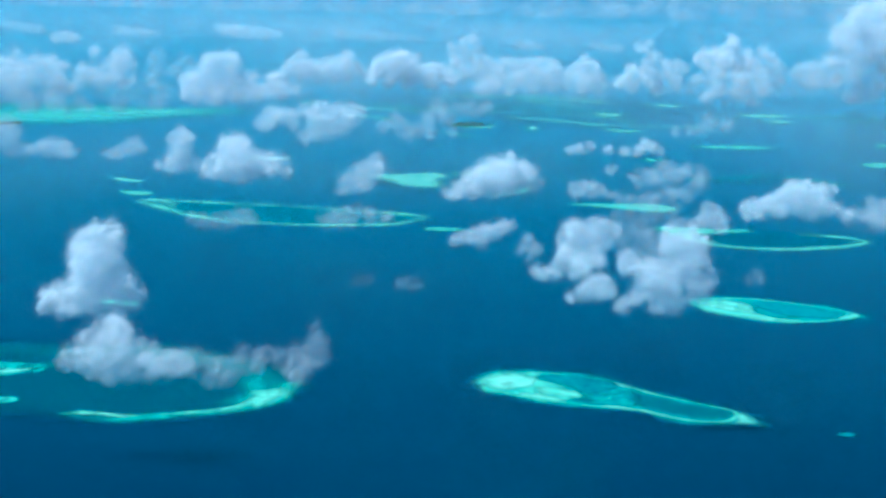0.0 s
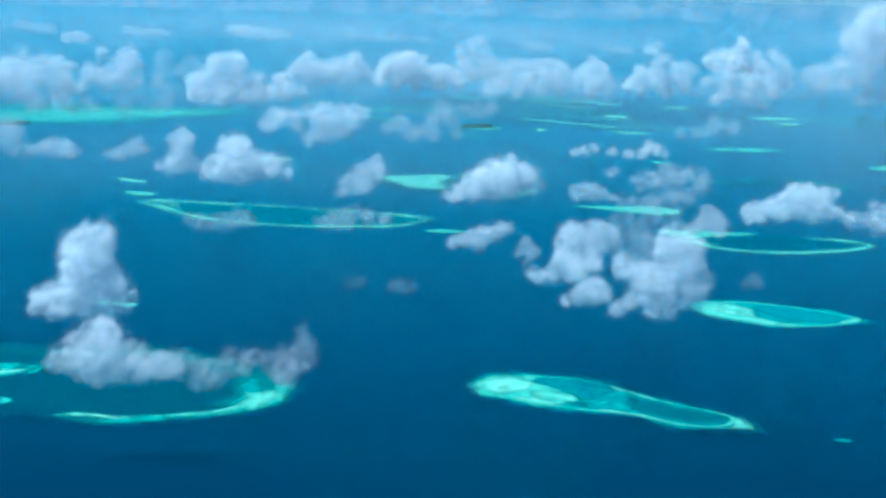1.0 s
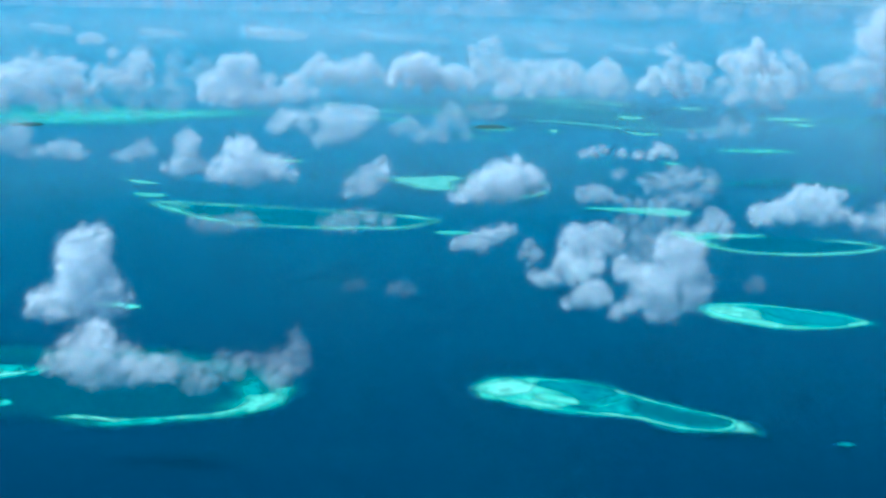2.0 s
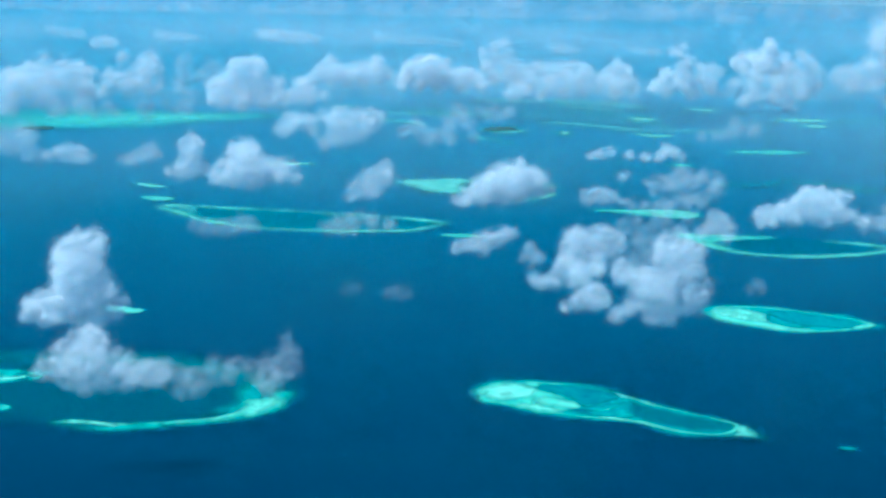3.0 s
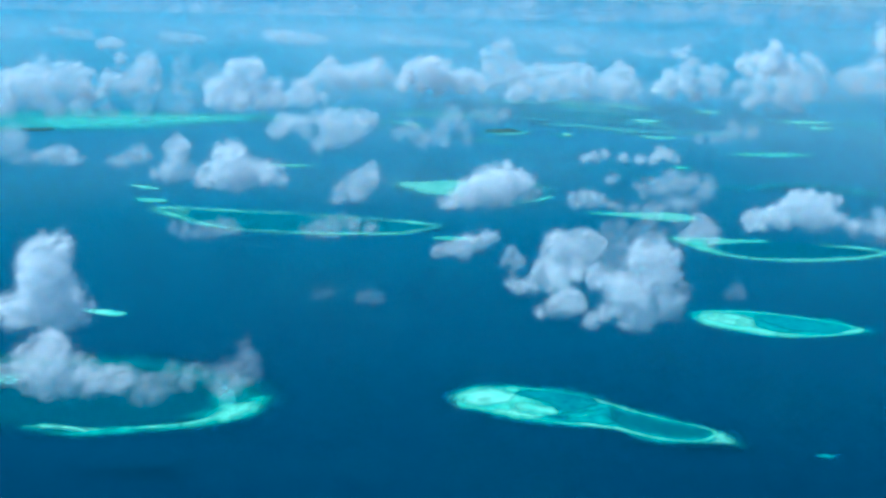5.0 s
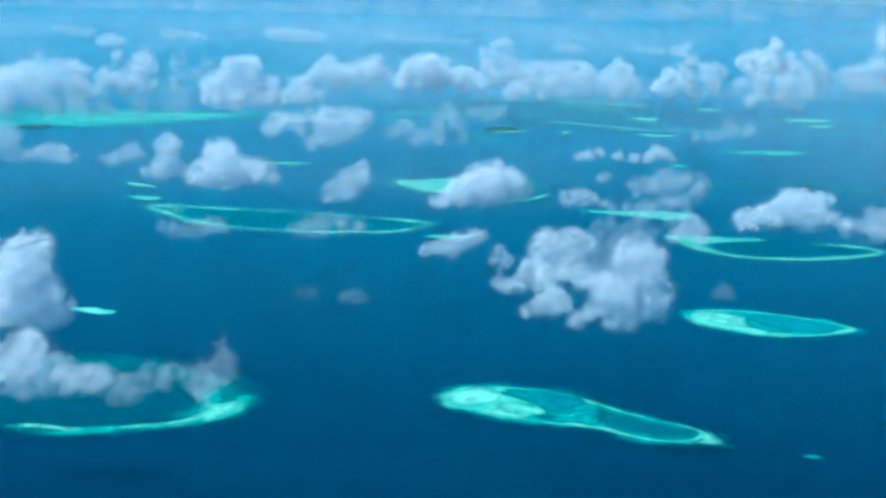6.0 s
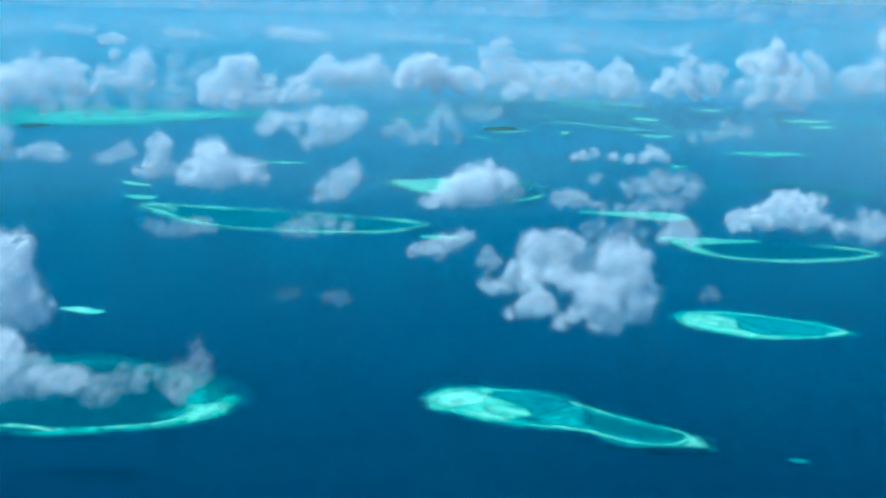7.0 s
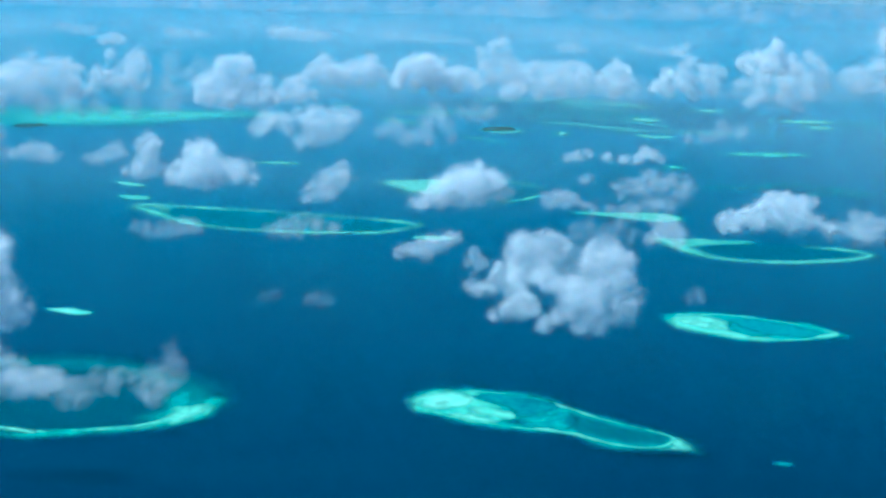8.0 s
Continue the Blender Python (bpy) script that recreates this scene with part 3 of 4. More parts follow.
# ---- haze ----
def haze_flecks():
    """Haze over the far sea put into added flecks: pale, very faint and broad, evenly strewn, overlapping more with
    distance.
    """
    mat, tree = nodes_of("pale_haze_fleck")
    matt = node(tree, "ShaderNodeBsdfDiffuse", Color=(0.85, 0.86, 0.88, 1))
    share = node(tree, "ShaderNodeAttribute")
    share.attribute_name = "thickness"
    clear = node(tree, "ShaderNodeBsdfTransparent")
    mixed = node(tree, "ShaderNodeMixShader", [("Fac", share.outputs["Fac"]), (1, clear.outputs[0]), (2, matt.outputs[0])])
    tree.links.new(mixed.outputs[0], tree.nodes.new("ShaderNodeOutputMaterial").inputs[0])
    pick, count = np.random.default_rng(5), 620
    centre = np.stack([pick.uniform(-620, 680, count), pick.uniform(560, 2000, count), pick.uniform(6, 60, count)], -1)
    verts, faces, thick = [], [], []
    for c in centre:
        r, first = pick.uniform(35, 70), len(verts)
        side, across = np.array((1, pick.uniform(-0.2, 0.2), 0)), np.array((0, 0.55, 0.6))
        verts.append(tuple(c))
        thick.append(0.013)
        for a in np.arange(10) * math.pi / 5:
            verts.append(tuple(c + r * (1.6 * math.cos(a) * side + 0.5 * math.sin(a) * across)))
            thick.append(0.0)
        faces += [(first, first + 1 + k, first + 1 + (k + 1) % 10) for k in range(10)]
    tagged(mesh_object("haze_flecks", verts, faces, mat, smooth=False, thickness=thick), "added pale flecks standing in for haze over the far sea", "haze", kind="stuff")


haze_flecks()

# ---- clouds ----
CORNERS = 5


def cloud(label, y, base, density, puffs, category="cloud", ragged=1.2, patchy=1.0):
    """A cumulus, or an added bank of haze, at distance y whose flat foot lies at height base. puffs: (x, z, radius) of
    its heads; density: 1 is solid white.
    A swarm of soft flecks of mist in three storeys: broad ones within, fine ones along the torn rim."""
    pick = np.random.default_rng(round(abs(y * 7 + puffs[0][0] * 13)))
    heads = np.array([(x, y, z, 0.95 * r) for x, z, r in puffs])
    rm = heads[:, 3].mean()
    heads[:, 1] += pick.uniform(-0.7, 0.7, len(heads)) * rm
    step = max(0.2 * rm, y / 1500)
    low = (heads[:, :3] - heads[:, 3:]).min(0) - rm
    high = (heads[:, :3] + heads[:, 3:]).max(0) + rm
    low[2] = max(low[2], base - 1.0 * rm)
    steps = np.array([step, step * 1.6, step])
    axes = [np.arange(low[n], high[n] + steps[n], steps[n]) for n in range(3)]
    gx, gy, gz = np.meshgrid(*axes, indexing="ij")
    shift = puffs[0][0] * 0.37
    broad = 1.5 * rm
    bend = [0.75 * rm * (rough_noise(gx / broad + 11 * n + shift, gy / broad, gz / broad + 5 * n, 3) - 0.5) for n in range(3)]
    total, soft = np.zeros(gx.shape), 0.3 * rm
    for hx, hy, hz, r in heads:
        total += np.exp(np.clip((r - np.sqrt((gx + bend[0] - hx) ** 2 + (gy + bend[1] - hy) ** 2 + (gz + bend[2] - hz) ** 2)) / soft, -30, 30))
    field = soft * (np.log(total + 1e-13) - 0.3)
    wisp = 1.0 if density > 0.45 else 1.5
    torn = ragged * wisp * rm * (1.5 * (rough_noise(gx / (0.9 * rm) + shift, gy / (0.9 * rm), gz / (0.9 * rm), 4, 0.6) - 0.5)
                                 + 0.5 * (0.22 - np.abs(rough_noise(gx / (0.6 * rm) + 40, gy / (0.6 * rm) + shift, gz / (0.6 * rm), 3, 0.6) - 0.5) * 2))
    torn = torn * np.clip(1.25 - field / rm, 0.1, 1)
    form = np.minimum(field + 0.5 * torn, (gz - base) * 0.7)
    deep = np.minimum(field + torn + 0.1 * rm, (gz - base + 0.35 * rm) * 0.6 + 0.6 * torn) / rm
    out = np.stack(np.gradient(form, *steps), -1)
    out /= np.linalg.norm(out, axis=-1, keepdims=True) + 1e-6
    top = tagged(new("cloud_or_haze"), label, category, "clouds over the sea")
    top.location = foot = np.array((puffs[0][0], y, base))
    pieces = []
    for weight, size, layers, solid, gaps in (
        (np.where(deep > 0.05, np.clip(deep / 0.4, 0.1, 1) * np.exp(-np.maximum(deep - 0.8, 0) / 0.5), 0), 0.58 * rm, 2.0, 0.17, patchy),
        (np.where(deep > -0.5, np.clip((deep + 0.5) / 0.6, 0.04, 1) * np.exp(-np.maximum(deep - 0.2, 0) / 0.3), 0), max(0.28 * rm, y / 950), 2.0, 0.115, patchy),
        (np.where((deep > -1.0) & (deep < 0.2), np.clip((deep + 1.0) / 0.8, 0.1, 1), 0), max(0.33 * rm, y / 900), 0.55, 0.13, 5.0 * patchy),
    ):
        cells = np.argwhere(weight > 0)
        if not len(cells):
            continue
        w = weight[weight > 0]
        count = int(min(26000, max(1, density) * layers * w.sum() * steps.prod() / size**3)) + 3
        chosen = cells[pick.choice(len(cells), count, p=w / w.sum())]
        at = tuple(chosen.T)
        centre = low + (chosen + pick.uniform(-0.5, 0.5, (count, 3))) * steps
        normal = -0.3 * out[at] + 0.2 * pick.normal(size=(count, 3)) + (-0.3, -0.5, 0.6)
        normal /= np.linalg.norm(normal, axis=1, keepdims=True)
        side = np.cross(normal, pick.normal(size=(count, 3)))
        side /= np.linalg.norm(side, axis=1, keepdims=True)
        veil = rough_noise(*(centre / (1.4 * rm) + (shift, 17.0, 4.0)).T, 3, 0.6)
        thick = np.clip(solid * min(1, density) * np.clip((deep[at] + 0.5) / 0.8, 0.06, 1) * np.clip(1 + gaps * (veil - 0.5), 0.25 if gaps < 3 else 0, 1.6), 0, 0.9)
        pieces.append((centre, size * pick.uniform(0.75, 1.35, count), side, np.cross(normal, side), thick))
    centre, reach, side, across, thick = (np.concatenate(p) for p in zip(*pieces))
    rise = (centre[:, 2] - centre[:, 2].min()) / np.ptp(centre[:, 2])
    for name, here in (("foot", rise < 0.33), ("flank", (rise >= 0.33) & (rise < 0.66)), ("crown", rise >= 0.66)):
        c, r, k = centre[here] - foot, reach[here][:, None], here.sum()
        ring = [c + r * (math.cos(a) * side[here] + math.sin(a) * across[here]) for a in np.arange(CORNERS) * 2 * math.pi / CORNERS]
        verts = np.stack([c, *ring], 1).reshape(-1, 3)
        first = np.arange(k)[:, None] * (CORNERS + 1)
        faces = np.stack([np.hstack([first, first + 1 + i, first + 1 + (i + 1) % CORNERS]) for i in range(CORNERS)], 1).reshape(-1, 3)
        share = np.zeros((k, CORNERS + 1))
        share[:, 0] = thick[here]
        tagged(mesh_object(name, verts.tolist(), faces.tolist(), MIST, top, smooth=False, thickness=share.ravel()), kind="stuff")
    return top


cloud("white cumulus cloud with billowing top and flat foot like a tower", 297, 30.8, 1.15, [(-65.2, 46.7, 2.2), (-68.0, 45.7, 2.42), (-70.2, 43.8, 2.2), (-64.2, 44.5, 1.65), (-67.5, 42.4, 3.53), (-70.3, 40.1, 2.64), (-65.3, 40.2, 2.86), (-69.8, 36.7, 3.53), (-64.8, 36.8, 3.53), (-61.8, 37.8, 1.54), (-61.2, 34.6, 1.76), (-63.2, 33.2, 2.2), (-67.7, 33.4, 3.08), (-72.1, 33.8, 2.86), (-75.4, 33.7, 2.2), (-77.4, 32.9, 1.54), (-60.5, 32.4, 1.1), (-73.8, 31.8, 1.32)])
cloud("grey-white cumulus with a domed head and trailing tail", 270, 25.2, 0.62, [(-59.1, 34.1, 2.4), (-57.1, 33.6, 2.0), (-61.4, 32.8, 2.2), (-59.1, 31.2, 3.61), (-63.2, 30.1, 2.6), (-65.8, 28.3, 2.0), (-67.6, 27.5, 1.2), (-62.2, 27.5, 2.2), (-58.7, 27.2, 2.6), (-55.1, 29.5, 2.2), (-54.6, 27.1, 2.2), (-51.8, 29.1, 2.4), (-51.6, 26.7, 1.8), (-48.5, 28.3, 2.2), (-45.7, 27.7, 1.8)])
cloud("thin ragged shred of grey-white cloud over the atoll rim", 252, 29.3, 0.17, [(-40.6, 33.0, 2.01), (-38.2, 31.8, 2.01), (-35.8, 32.2, 2.01), (-33.5, 33.4, 1.57), (-32.5, 34.9, 1.12), (-31.1, 33.2, 1.57), (-29.2, 34.9, 1.34), (-27.3, 34.3, 1.12), (-25.5, 35.0, 1.01), (-23.6, 33.1, 2.46), (-24.5, 31.7, 1.79), (-22.1, 34.6, 2.24), (-20.7, 36.6, 1.57), (-21.2, 38.5, 1.12), (-20.3, 39.3, 0.78), (-19.3, 34.7, 1.01), (-36.3, 30.4, 1.34), (-38.7, 30.1, 1.12)])
cloud("grey-white cumulus with two rounded heads", 392, 24.1, 0.65, [(32.5, 33.9, 2.33), (35.5, 32.5, 2.62), (39.7, 34.8, 1.89), (32.0, 29.8, 2.62), (36.3, 29.1, 3.49), (39.9, 30.0, 2.91), (41.9, 34.1, 1.89), (44.1, 32.7, 1.74), (32.8, 26.8, 2.33), (37.2, 26.2, 2.62)])
cloud("ragged grey-white cumulus with a trailing tip", 362, 26.2, 0.65, [(29.0, 31.5, 2.28), (33.1, 30.2, 2.69), (37.0, 31.0, 1.88), (27.1, 28.3, 1.88), (23.8, 27.5, 1.61), (21.7, 28.4, 1.07), (31.1, 28.4, 1.75)])
cloud("broad grey-white cumulus with rounded heads", 326, 27.4, 0.68, [(50.5, 44.8, 1.69), (52.4, 43.7, 1.93), (48.8, 43.7, 1.93), (47.7, 41.5, 1.93), (51.3, 40.3, 3.39), (54.9, 42.3, 1.69), (54.4, 39.2, 2.18), (39.3, 38.8, 1.69), (41.3, 36.4, 2.18), (44.3, 35.6, 2.66), (48.6, 35.7, 3.39), (52.8, 35.5, 2.9), (43.3, 32.5, 2.42), (47.5, 31.6, 3.14), (52.4, 31.7, 2.9), (56.5, 33.4, 1.81), (57.0, 35.9, 1.09), (55.5, 30.6, 1.45), (45.8, 29.1, 1.69), (40.9, 30.2, 1.69), (38.6, 28.3, 1.33), (49.5, 28.6, 1.45)])
cloud("small soft grey-white cumulus puff beside a larger cloud", 332, 27.3, 0.55, [(34.2, 32.3, 1.72), (36.0, 31.7, 1.6), (32.4, 31.1, 1.85), (30.6, 29.6, 1.6), (28.1, 28.2, 1.11), (34.2, 30.0, 1.72), (37.3, 30.1, 1.11)])
cloud("thin ragged shred of grey-white cloud", 420, 26.1, 0.15, [(47.9, 31.7, 2.05), (51.0, 32.4, 1.86), (54.6, 31.5, 2.24), (57.9, 32.4, 1.86), (61.8, 31.4, 1.86), (51.9, 28.3, 1.86), (55.8, 27.6, 2.24)])
cloud("thin ragged shred of grey-white cloud", 400, 32.6, 0.42, [(69.1, 37.1, 2.31), (70.7, 35.1, 2.66), (67.3, 34.8, 1.77), (72.9, 34.2, 1.42), (64.9, 33.6, 1.42)])
cloud("thin ragged shred of grey-white cloud", 340, 35.5, 0.15, [(44.0, 40.1, 2.72), (42.9, 37.5, 2.41), (45.4, 36.9, 2.11), (40.9, 39.4, 1.36), (45.9, 40.8, 1.36)])
cloud("thin ragged shred of grey-white cloud", 392, 25.1, 0.3, [(21.8, 30.3, 1.57), (23.3, 28.1, 1.91), (20.4, 28.0, 1.39), (22.4, 25.8, 1.04)])
cloud("thin ragged shred of grey-white cloud", 350, 28.8, 0.13, [(72.2, 31.1, 1.09), (73.0, 29.8, 0.93), (70.4, 29.4, 0.93)])
cloud("small soft grey-white cumulus puff", 395, 28.2, 0.5, [(16.0, 33.6, 1.47), (13.9, 32.3, 1.9), (11.0, 31.2, 2.2), (8.1, 30.7, 2.2), (5.2, 29.9, 1.76), (9.6, 29.4, 1.47), (3.0, 29.3, 1.17), (17.5, 33.3, 1.03)])
cloud("thin ragged shred of grey-white cloud", 321, 32.7, 0.05, [(-18.0, 33.4, 1.14), (-16.8, 33.7, 1.14), (-15.6, 34.0, 1.0)])
cloud("thin ragged shred of grey-white cloud", 321, 31.8, 0.08, [(-9.2, 32.6, 1.14), (-7.8, 32.8, 1.28), (-6.3, 33.1, 1.28), (-4.8, 32.9, 0.85)])
cloud("white cumulus cloud with billowing top and flat foot", 470, 29.1, 1.2, [(19.3, 40.5, 2.44), (15.9, 38.7, 3.14), (22.0, 38.3, 2.61), (11.7, 36.3, 3.49), (17.8, 35.4, 4.88), (24.6, 36.3, 2.44), (7.5, 33.5, 3.14), (12.7, 32.7, 3.14), (4.1, 31.1, 2.09), (1.5, 30.2, 1.39), (19.6, 32.4, 2.79), (9.2, 31.2, 2.09), (15.3, 31.4, 2.09), (26.4, 33.9, 1.74)])
cloud("thin ragged shred of grey-white cloud", 470, 29.9, 0.22, [(27.1, 38.3, 1.88), (29.0, 34.5, 1.67), (27.4, 31.7, 1.46), (23.9, 30.9, 1.46)])
cloud("white cumulus cloud with billowing top and flat foot", 462, 26.8, 1.05, [(108.2, 35.6, 2.4), (104.8, 35.0, 2.4), (114.1, 35.2, 2.23), (111.7, 33.5, 2.74), (102.5, 32.0, 2.91), (107.6, 31.1, 4.11), (113.6, 30.8, 3.08), (97.5, 30.2, 2.57), (94.2, 28.4, 2.23), (91.3, 30.6, 1.2), (91.2, 27.7, 1.54), (101.8, 28.3, 2.06), (111.2, 28.3, 2.06), (117.9, 29.0, 1.88), (121.4, 28.0, 1.54)])
cloud("small soft grey-white cumulus puff", 462, 25.7, 0.42, [(129.9, 28.4, 4.1), (126.5, 27.6, 2.66), (134.2, 28.2, 3.28), (123.2, 27.2, 1.64)])
cloud("white cumulus cloud with billowing top and flat foot", 481, 31.7, 1.0, [(-66.5, 43.6, 2.5), (-63.9, 42.5, 2.85), (-68.3, 41.1, 2.68), (-63.0, 39.5, 3.21), (-66.5, 38.0, 3.92), (-60.3, 37.2, 3.39), (-55.9, 38.2, 2.32), (-72.7, 36.1, 2.68), (-74.4, 34.4, 1.61), (-69.2, 34.5, 3.03), (-63.0, 34.2, 3.03), (-57.7, 35.0, 2.68), (-52.4, 36.5, 1.96), (-50.7, 38.7, 1.25), (-54.2, 34.4, 1.78), (-49.2, 34.3, 1.43)])
cloud("small soft grey-white cumulus puff with a narrow head", 490, 32.1, 0.7, [(-83.8, 44.0, 2.18), (-81.2, 43.5, 1.45), (-86.0, 42.1, 2.18), (-83.0, 40.4, 2.73), (-85.7, 38.2, 2.36), (-83.0, 36.6, 2.73), (-87.5, 34.7, 2.36), (-80.3, 34.9, 2.18), (-90.2, 34.3, 1.45), (-84.8, 33.5, 1.82), (-77.6, 34.6, 1.45)])
cloud("small soft grey-white cumulus puff", 554, 28.1, 0.38, [(-111.0, 33.7, 1.97), (-113.1, 31.6, 2.46), (-116.1, 30.3, 2.46), (-120.2, 29.4, 1.97), (-109.0, 31.7, 1.72)])
cloud("small soft grey-white cumulus puff", 556, 28.5, 0.45, [(-140.9, 31.3, 2.96), (-144.0, 30.6, 2.71), (-136.9, 30.6, 2.71), (-133.9, 29.6, 1.73), (-147.1, 29.9, 1.73)])
cloud("small soft grey-white cumulus puff", 558, 28.0, 0.4, [(-159.6, 37.6, 3.47), (-156.6, 35.4, 2.97), (-157.8, 31.3, 3.22), (-164.8, 34.4, 4.95), (-152.7, 29.3, 1.98), (-171.0, 32.2, 4.95)])
cloud("small soft grey-white cumulus puff", 470, 29.8, 0.45, [(-21.1, 38.7, 2.29), (-24.5, 37.7, 2.29), (-22.8, 36.1, 3.13), (-27.1, 34.7, 2.71), (-29.6, 32.4, 2.29), (-24.4, 33.1, 2.5), (-19.3, 36.1, 1.88), (-31.3, 30.8, 1.46)])
cloud("thin ragged shred of grey-white cloud over the long atoll", 410, 30.1, 0.24, [(-25.0, 32.1, 2.18), (-28.0, 31.8, 2.36), (-31.8, 31.3, 1.82), (-21.2, 33.1, 1.82), (-18.9, 32.5, 1.64), (-15.2, 32.9, 1.64)])
cloud("thin ragged shred of grey-white cloud over the long atoll", 410, 28.9, 0.22, [(-53.7, 31.7, 2.18), (-56.7, 30.8, 2.18), (-60.5, 30.1, 1.82), (-64.3, 30.1, 1.82), (-67.3, 30.3, 1.46), (-50.7, 31.3, 1.27)])
cloud("white cumulus cloud with billowing top and flat foot", 625, 26.8, 0.7, [(-69.3, 37.0, 3.48), (-73.9, 34.6, 3.01), (-75.0, 32.3, 2.09), (-63.6, 37.1, 3.48), (-56.8, 39.6, 2.55), (-51.1, 40.6, 3.01), (-46.5, 38.7, 3.48), (-52.2, 35.1, 4.17), (-43.1, 39.9, 3.01), (-37.5, 40.0, 3.25), (-39.7, 36.5, 3.48), (-45.4, 33.2, 4.17), (-52.2, 30.8, 3.48), (-56.7, 28.8, 2.55), (-34.0, 39.0, 2.55), (-41.9, 31.9, 2.32), (-61.3, 33.8, 2.32)])
cloud("thin ragged shred of grey-white cloud", 640, 28.3, 0.28, [(-3.5, 41.7, 2.84), (-1.1, 38.5, 3.12), (-6.8, 35.8, 3.41), (-11.4, 32.4, 3.12), (-20.8, 34.3, 3.41), (-25.5, 32.8, 2.56), (-16.1, 30.0, 2.56), (-6.7, 30.9, 2.27), (1.3, 34.8, 2.27), (2.6, 31.1, 1.99)])
cloud("thin ragged shred of grey-white cloud", 680, 34.1, 0.22, [(9.9, 37.4, 3.02), (17.3, 38.1, 2.72), (5.0, 36.1, 2.41), (13.7, 35.5, 2.11)])
cloud("small soft grey-white cumulus puff in a long low row", 606, 27.2, 0.6, [(77.7, 31.9, 2.02), (81.2, 29.8, 2.47), (75.7, 29.2, 2.47), (70.1, 28.8, 2.02), (63.5, 28.7, 1.8), (56.8, 30.1, 2.02), (52.4, 29.1, 2.02), (49.1, 28.1, 1.35), (84.5, 28.7, 1.57)])
cloud("small soft grey-white cumulus puff", 515, 28.4, 0.3, [(74.0, 33.2, 2.74), (71.3, 31.3, 2.97), (77.0, 31.0, 2.74), (64.8, 29.8, 2.06), (80.6, 33.4, 2.06), (85.4, 31.6, 2.28), (67.6, 30.4, 2.28)])
cloud("thin ragged shred of grey-white cloud", 500, 20.9, 0.25, [(74.1, 26.9, 2.88), (78.7, 27.9, 2.22), (82.2, 30.8, 2.22), (68.7, 24.9, 2.88), (65.1, 24.1, 2.22), (74.4, 22.2, 2.0), (61.3, 25.5, 1.77)])
cloud("small soft grey-white cumulus puff", 480, 27.8, 0.36, [(44.6, 31.5, 2.56), (41.1, 30.9, 2.13), (48.2, 30.7, 1.92), (51.8, 29.5, 1.28), (54.5, 28.7, 1.28)])
cloud("thin ragged shred of grey-white cloud", 480, 36.4, 0.22, [(51.4, 37.5, 1.7), (52.8, 37.9, 1.28)])
cloud("thin ragged shred of grey-white cloud", 700, 26.1, 0.26, [(117.3, 33.5, 2.17), (120.0, 30.2, 2.79), (126.4, 30.4, 2.79), (115.0, 28.3, 2.48), (109.9, 27.7, 2.17), (103.6, 27.3, 1.86)])
cloud("white cumulus cloud with billowing top and flat foot far off", 784, 27.3, 1.1, [(-116.8, 48.7, 3.49), (-121.1, 46.6, 3.49), (-109.7, 50.2, 2.91), (-106.9, 46.9, 3.49), (-112.6, 45.1, 4.65), (-122.5, 42.9, 4.07), (-128.2, 38.5, 4.36), (-131.1, 35.6, 3.2), (-116.9, 37.6, 6.4), (-108.3, 37.8, 5.53), (-125.4, 31.8, 4.94), (-115.5, 31.1, 4.94), (-105.5, 32.2, 4.94), (-101.2, 36.3, 3.2), (-98.4, 40.6, 2.04), (-96.9, 32.4, 4.36), (-131.1, 31.6, 2.33)])
cloud("hazy blue-white cumulus bank far over the sea", 830, 25.5, 0.65, [(-95.1, 29.8, 4.31), (-87.6, 31.5, 4.31), (-93.6, 35.9, 3.39), (-80.0, 30.2, 2.77), (-99.6, 27.6, 2.77), (-89.1, 27.9, 3.08)])
cloud("hazy blue-white cumulus bank far over the sea", 900, 29.2, 0.91, [(-83.6, 43.9, 3.0), (-88.5, 38.9, 4.01), (-93.4, 35.5, 4.01), (-80.3, 37.5, 4.67), (-72.2, 39.3, 4.34), (-65.7, 40.4, 4.01), (-57.6, 44.5, 3.34), (-60.8, 39.5, 4.34), (-54.2, 38.1, 3.67), (-75.4, 33.0, 4.01), (-65.6, 34.2, 4.34), (-85.2, 31.8, 3.34), (-98.2, 31.5, 3.0), (-57.5, 33.5, 3.34), (-49.3, 35.9, 2.34)])
cloud("brilliant white cumulus with a sunlit crown", 920, 25.8, 1.3, [(-33.9, 44.8, 3.41), (-27.3, 45.0, 3.75), (-38.9, 41.1, 4.09), (-30.5, 39.9, 6.14), (-22.2, 41.5, 4.09), (-40.4, 35.4, 4.44), (-30.4, 34.3, 6.14), (-20.4, 35.2, 5.46), (-13.8, 36.0, 4.09), (-7.1, 37.2, 3.75), (-2.1, 34.0, 3.75), (-43.7, 31.3, 3.07), (-10.3, 30.8, 4.44), (-23.7, 29.1, 3.75), (-33.7, 28.2, 3.07), (-17.3, 44.2, 2.05), (1.4, 30.1, 2.73)])
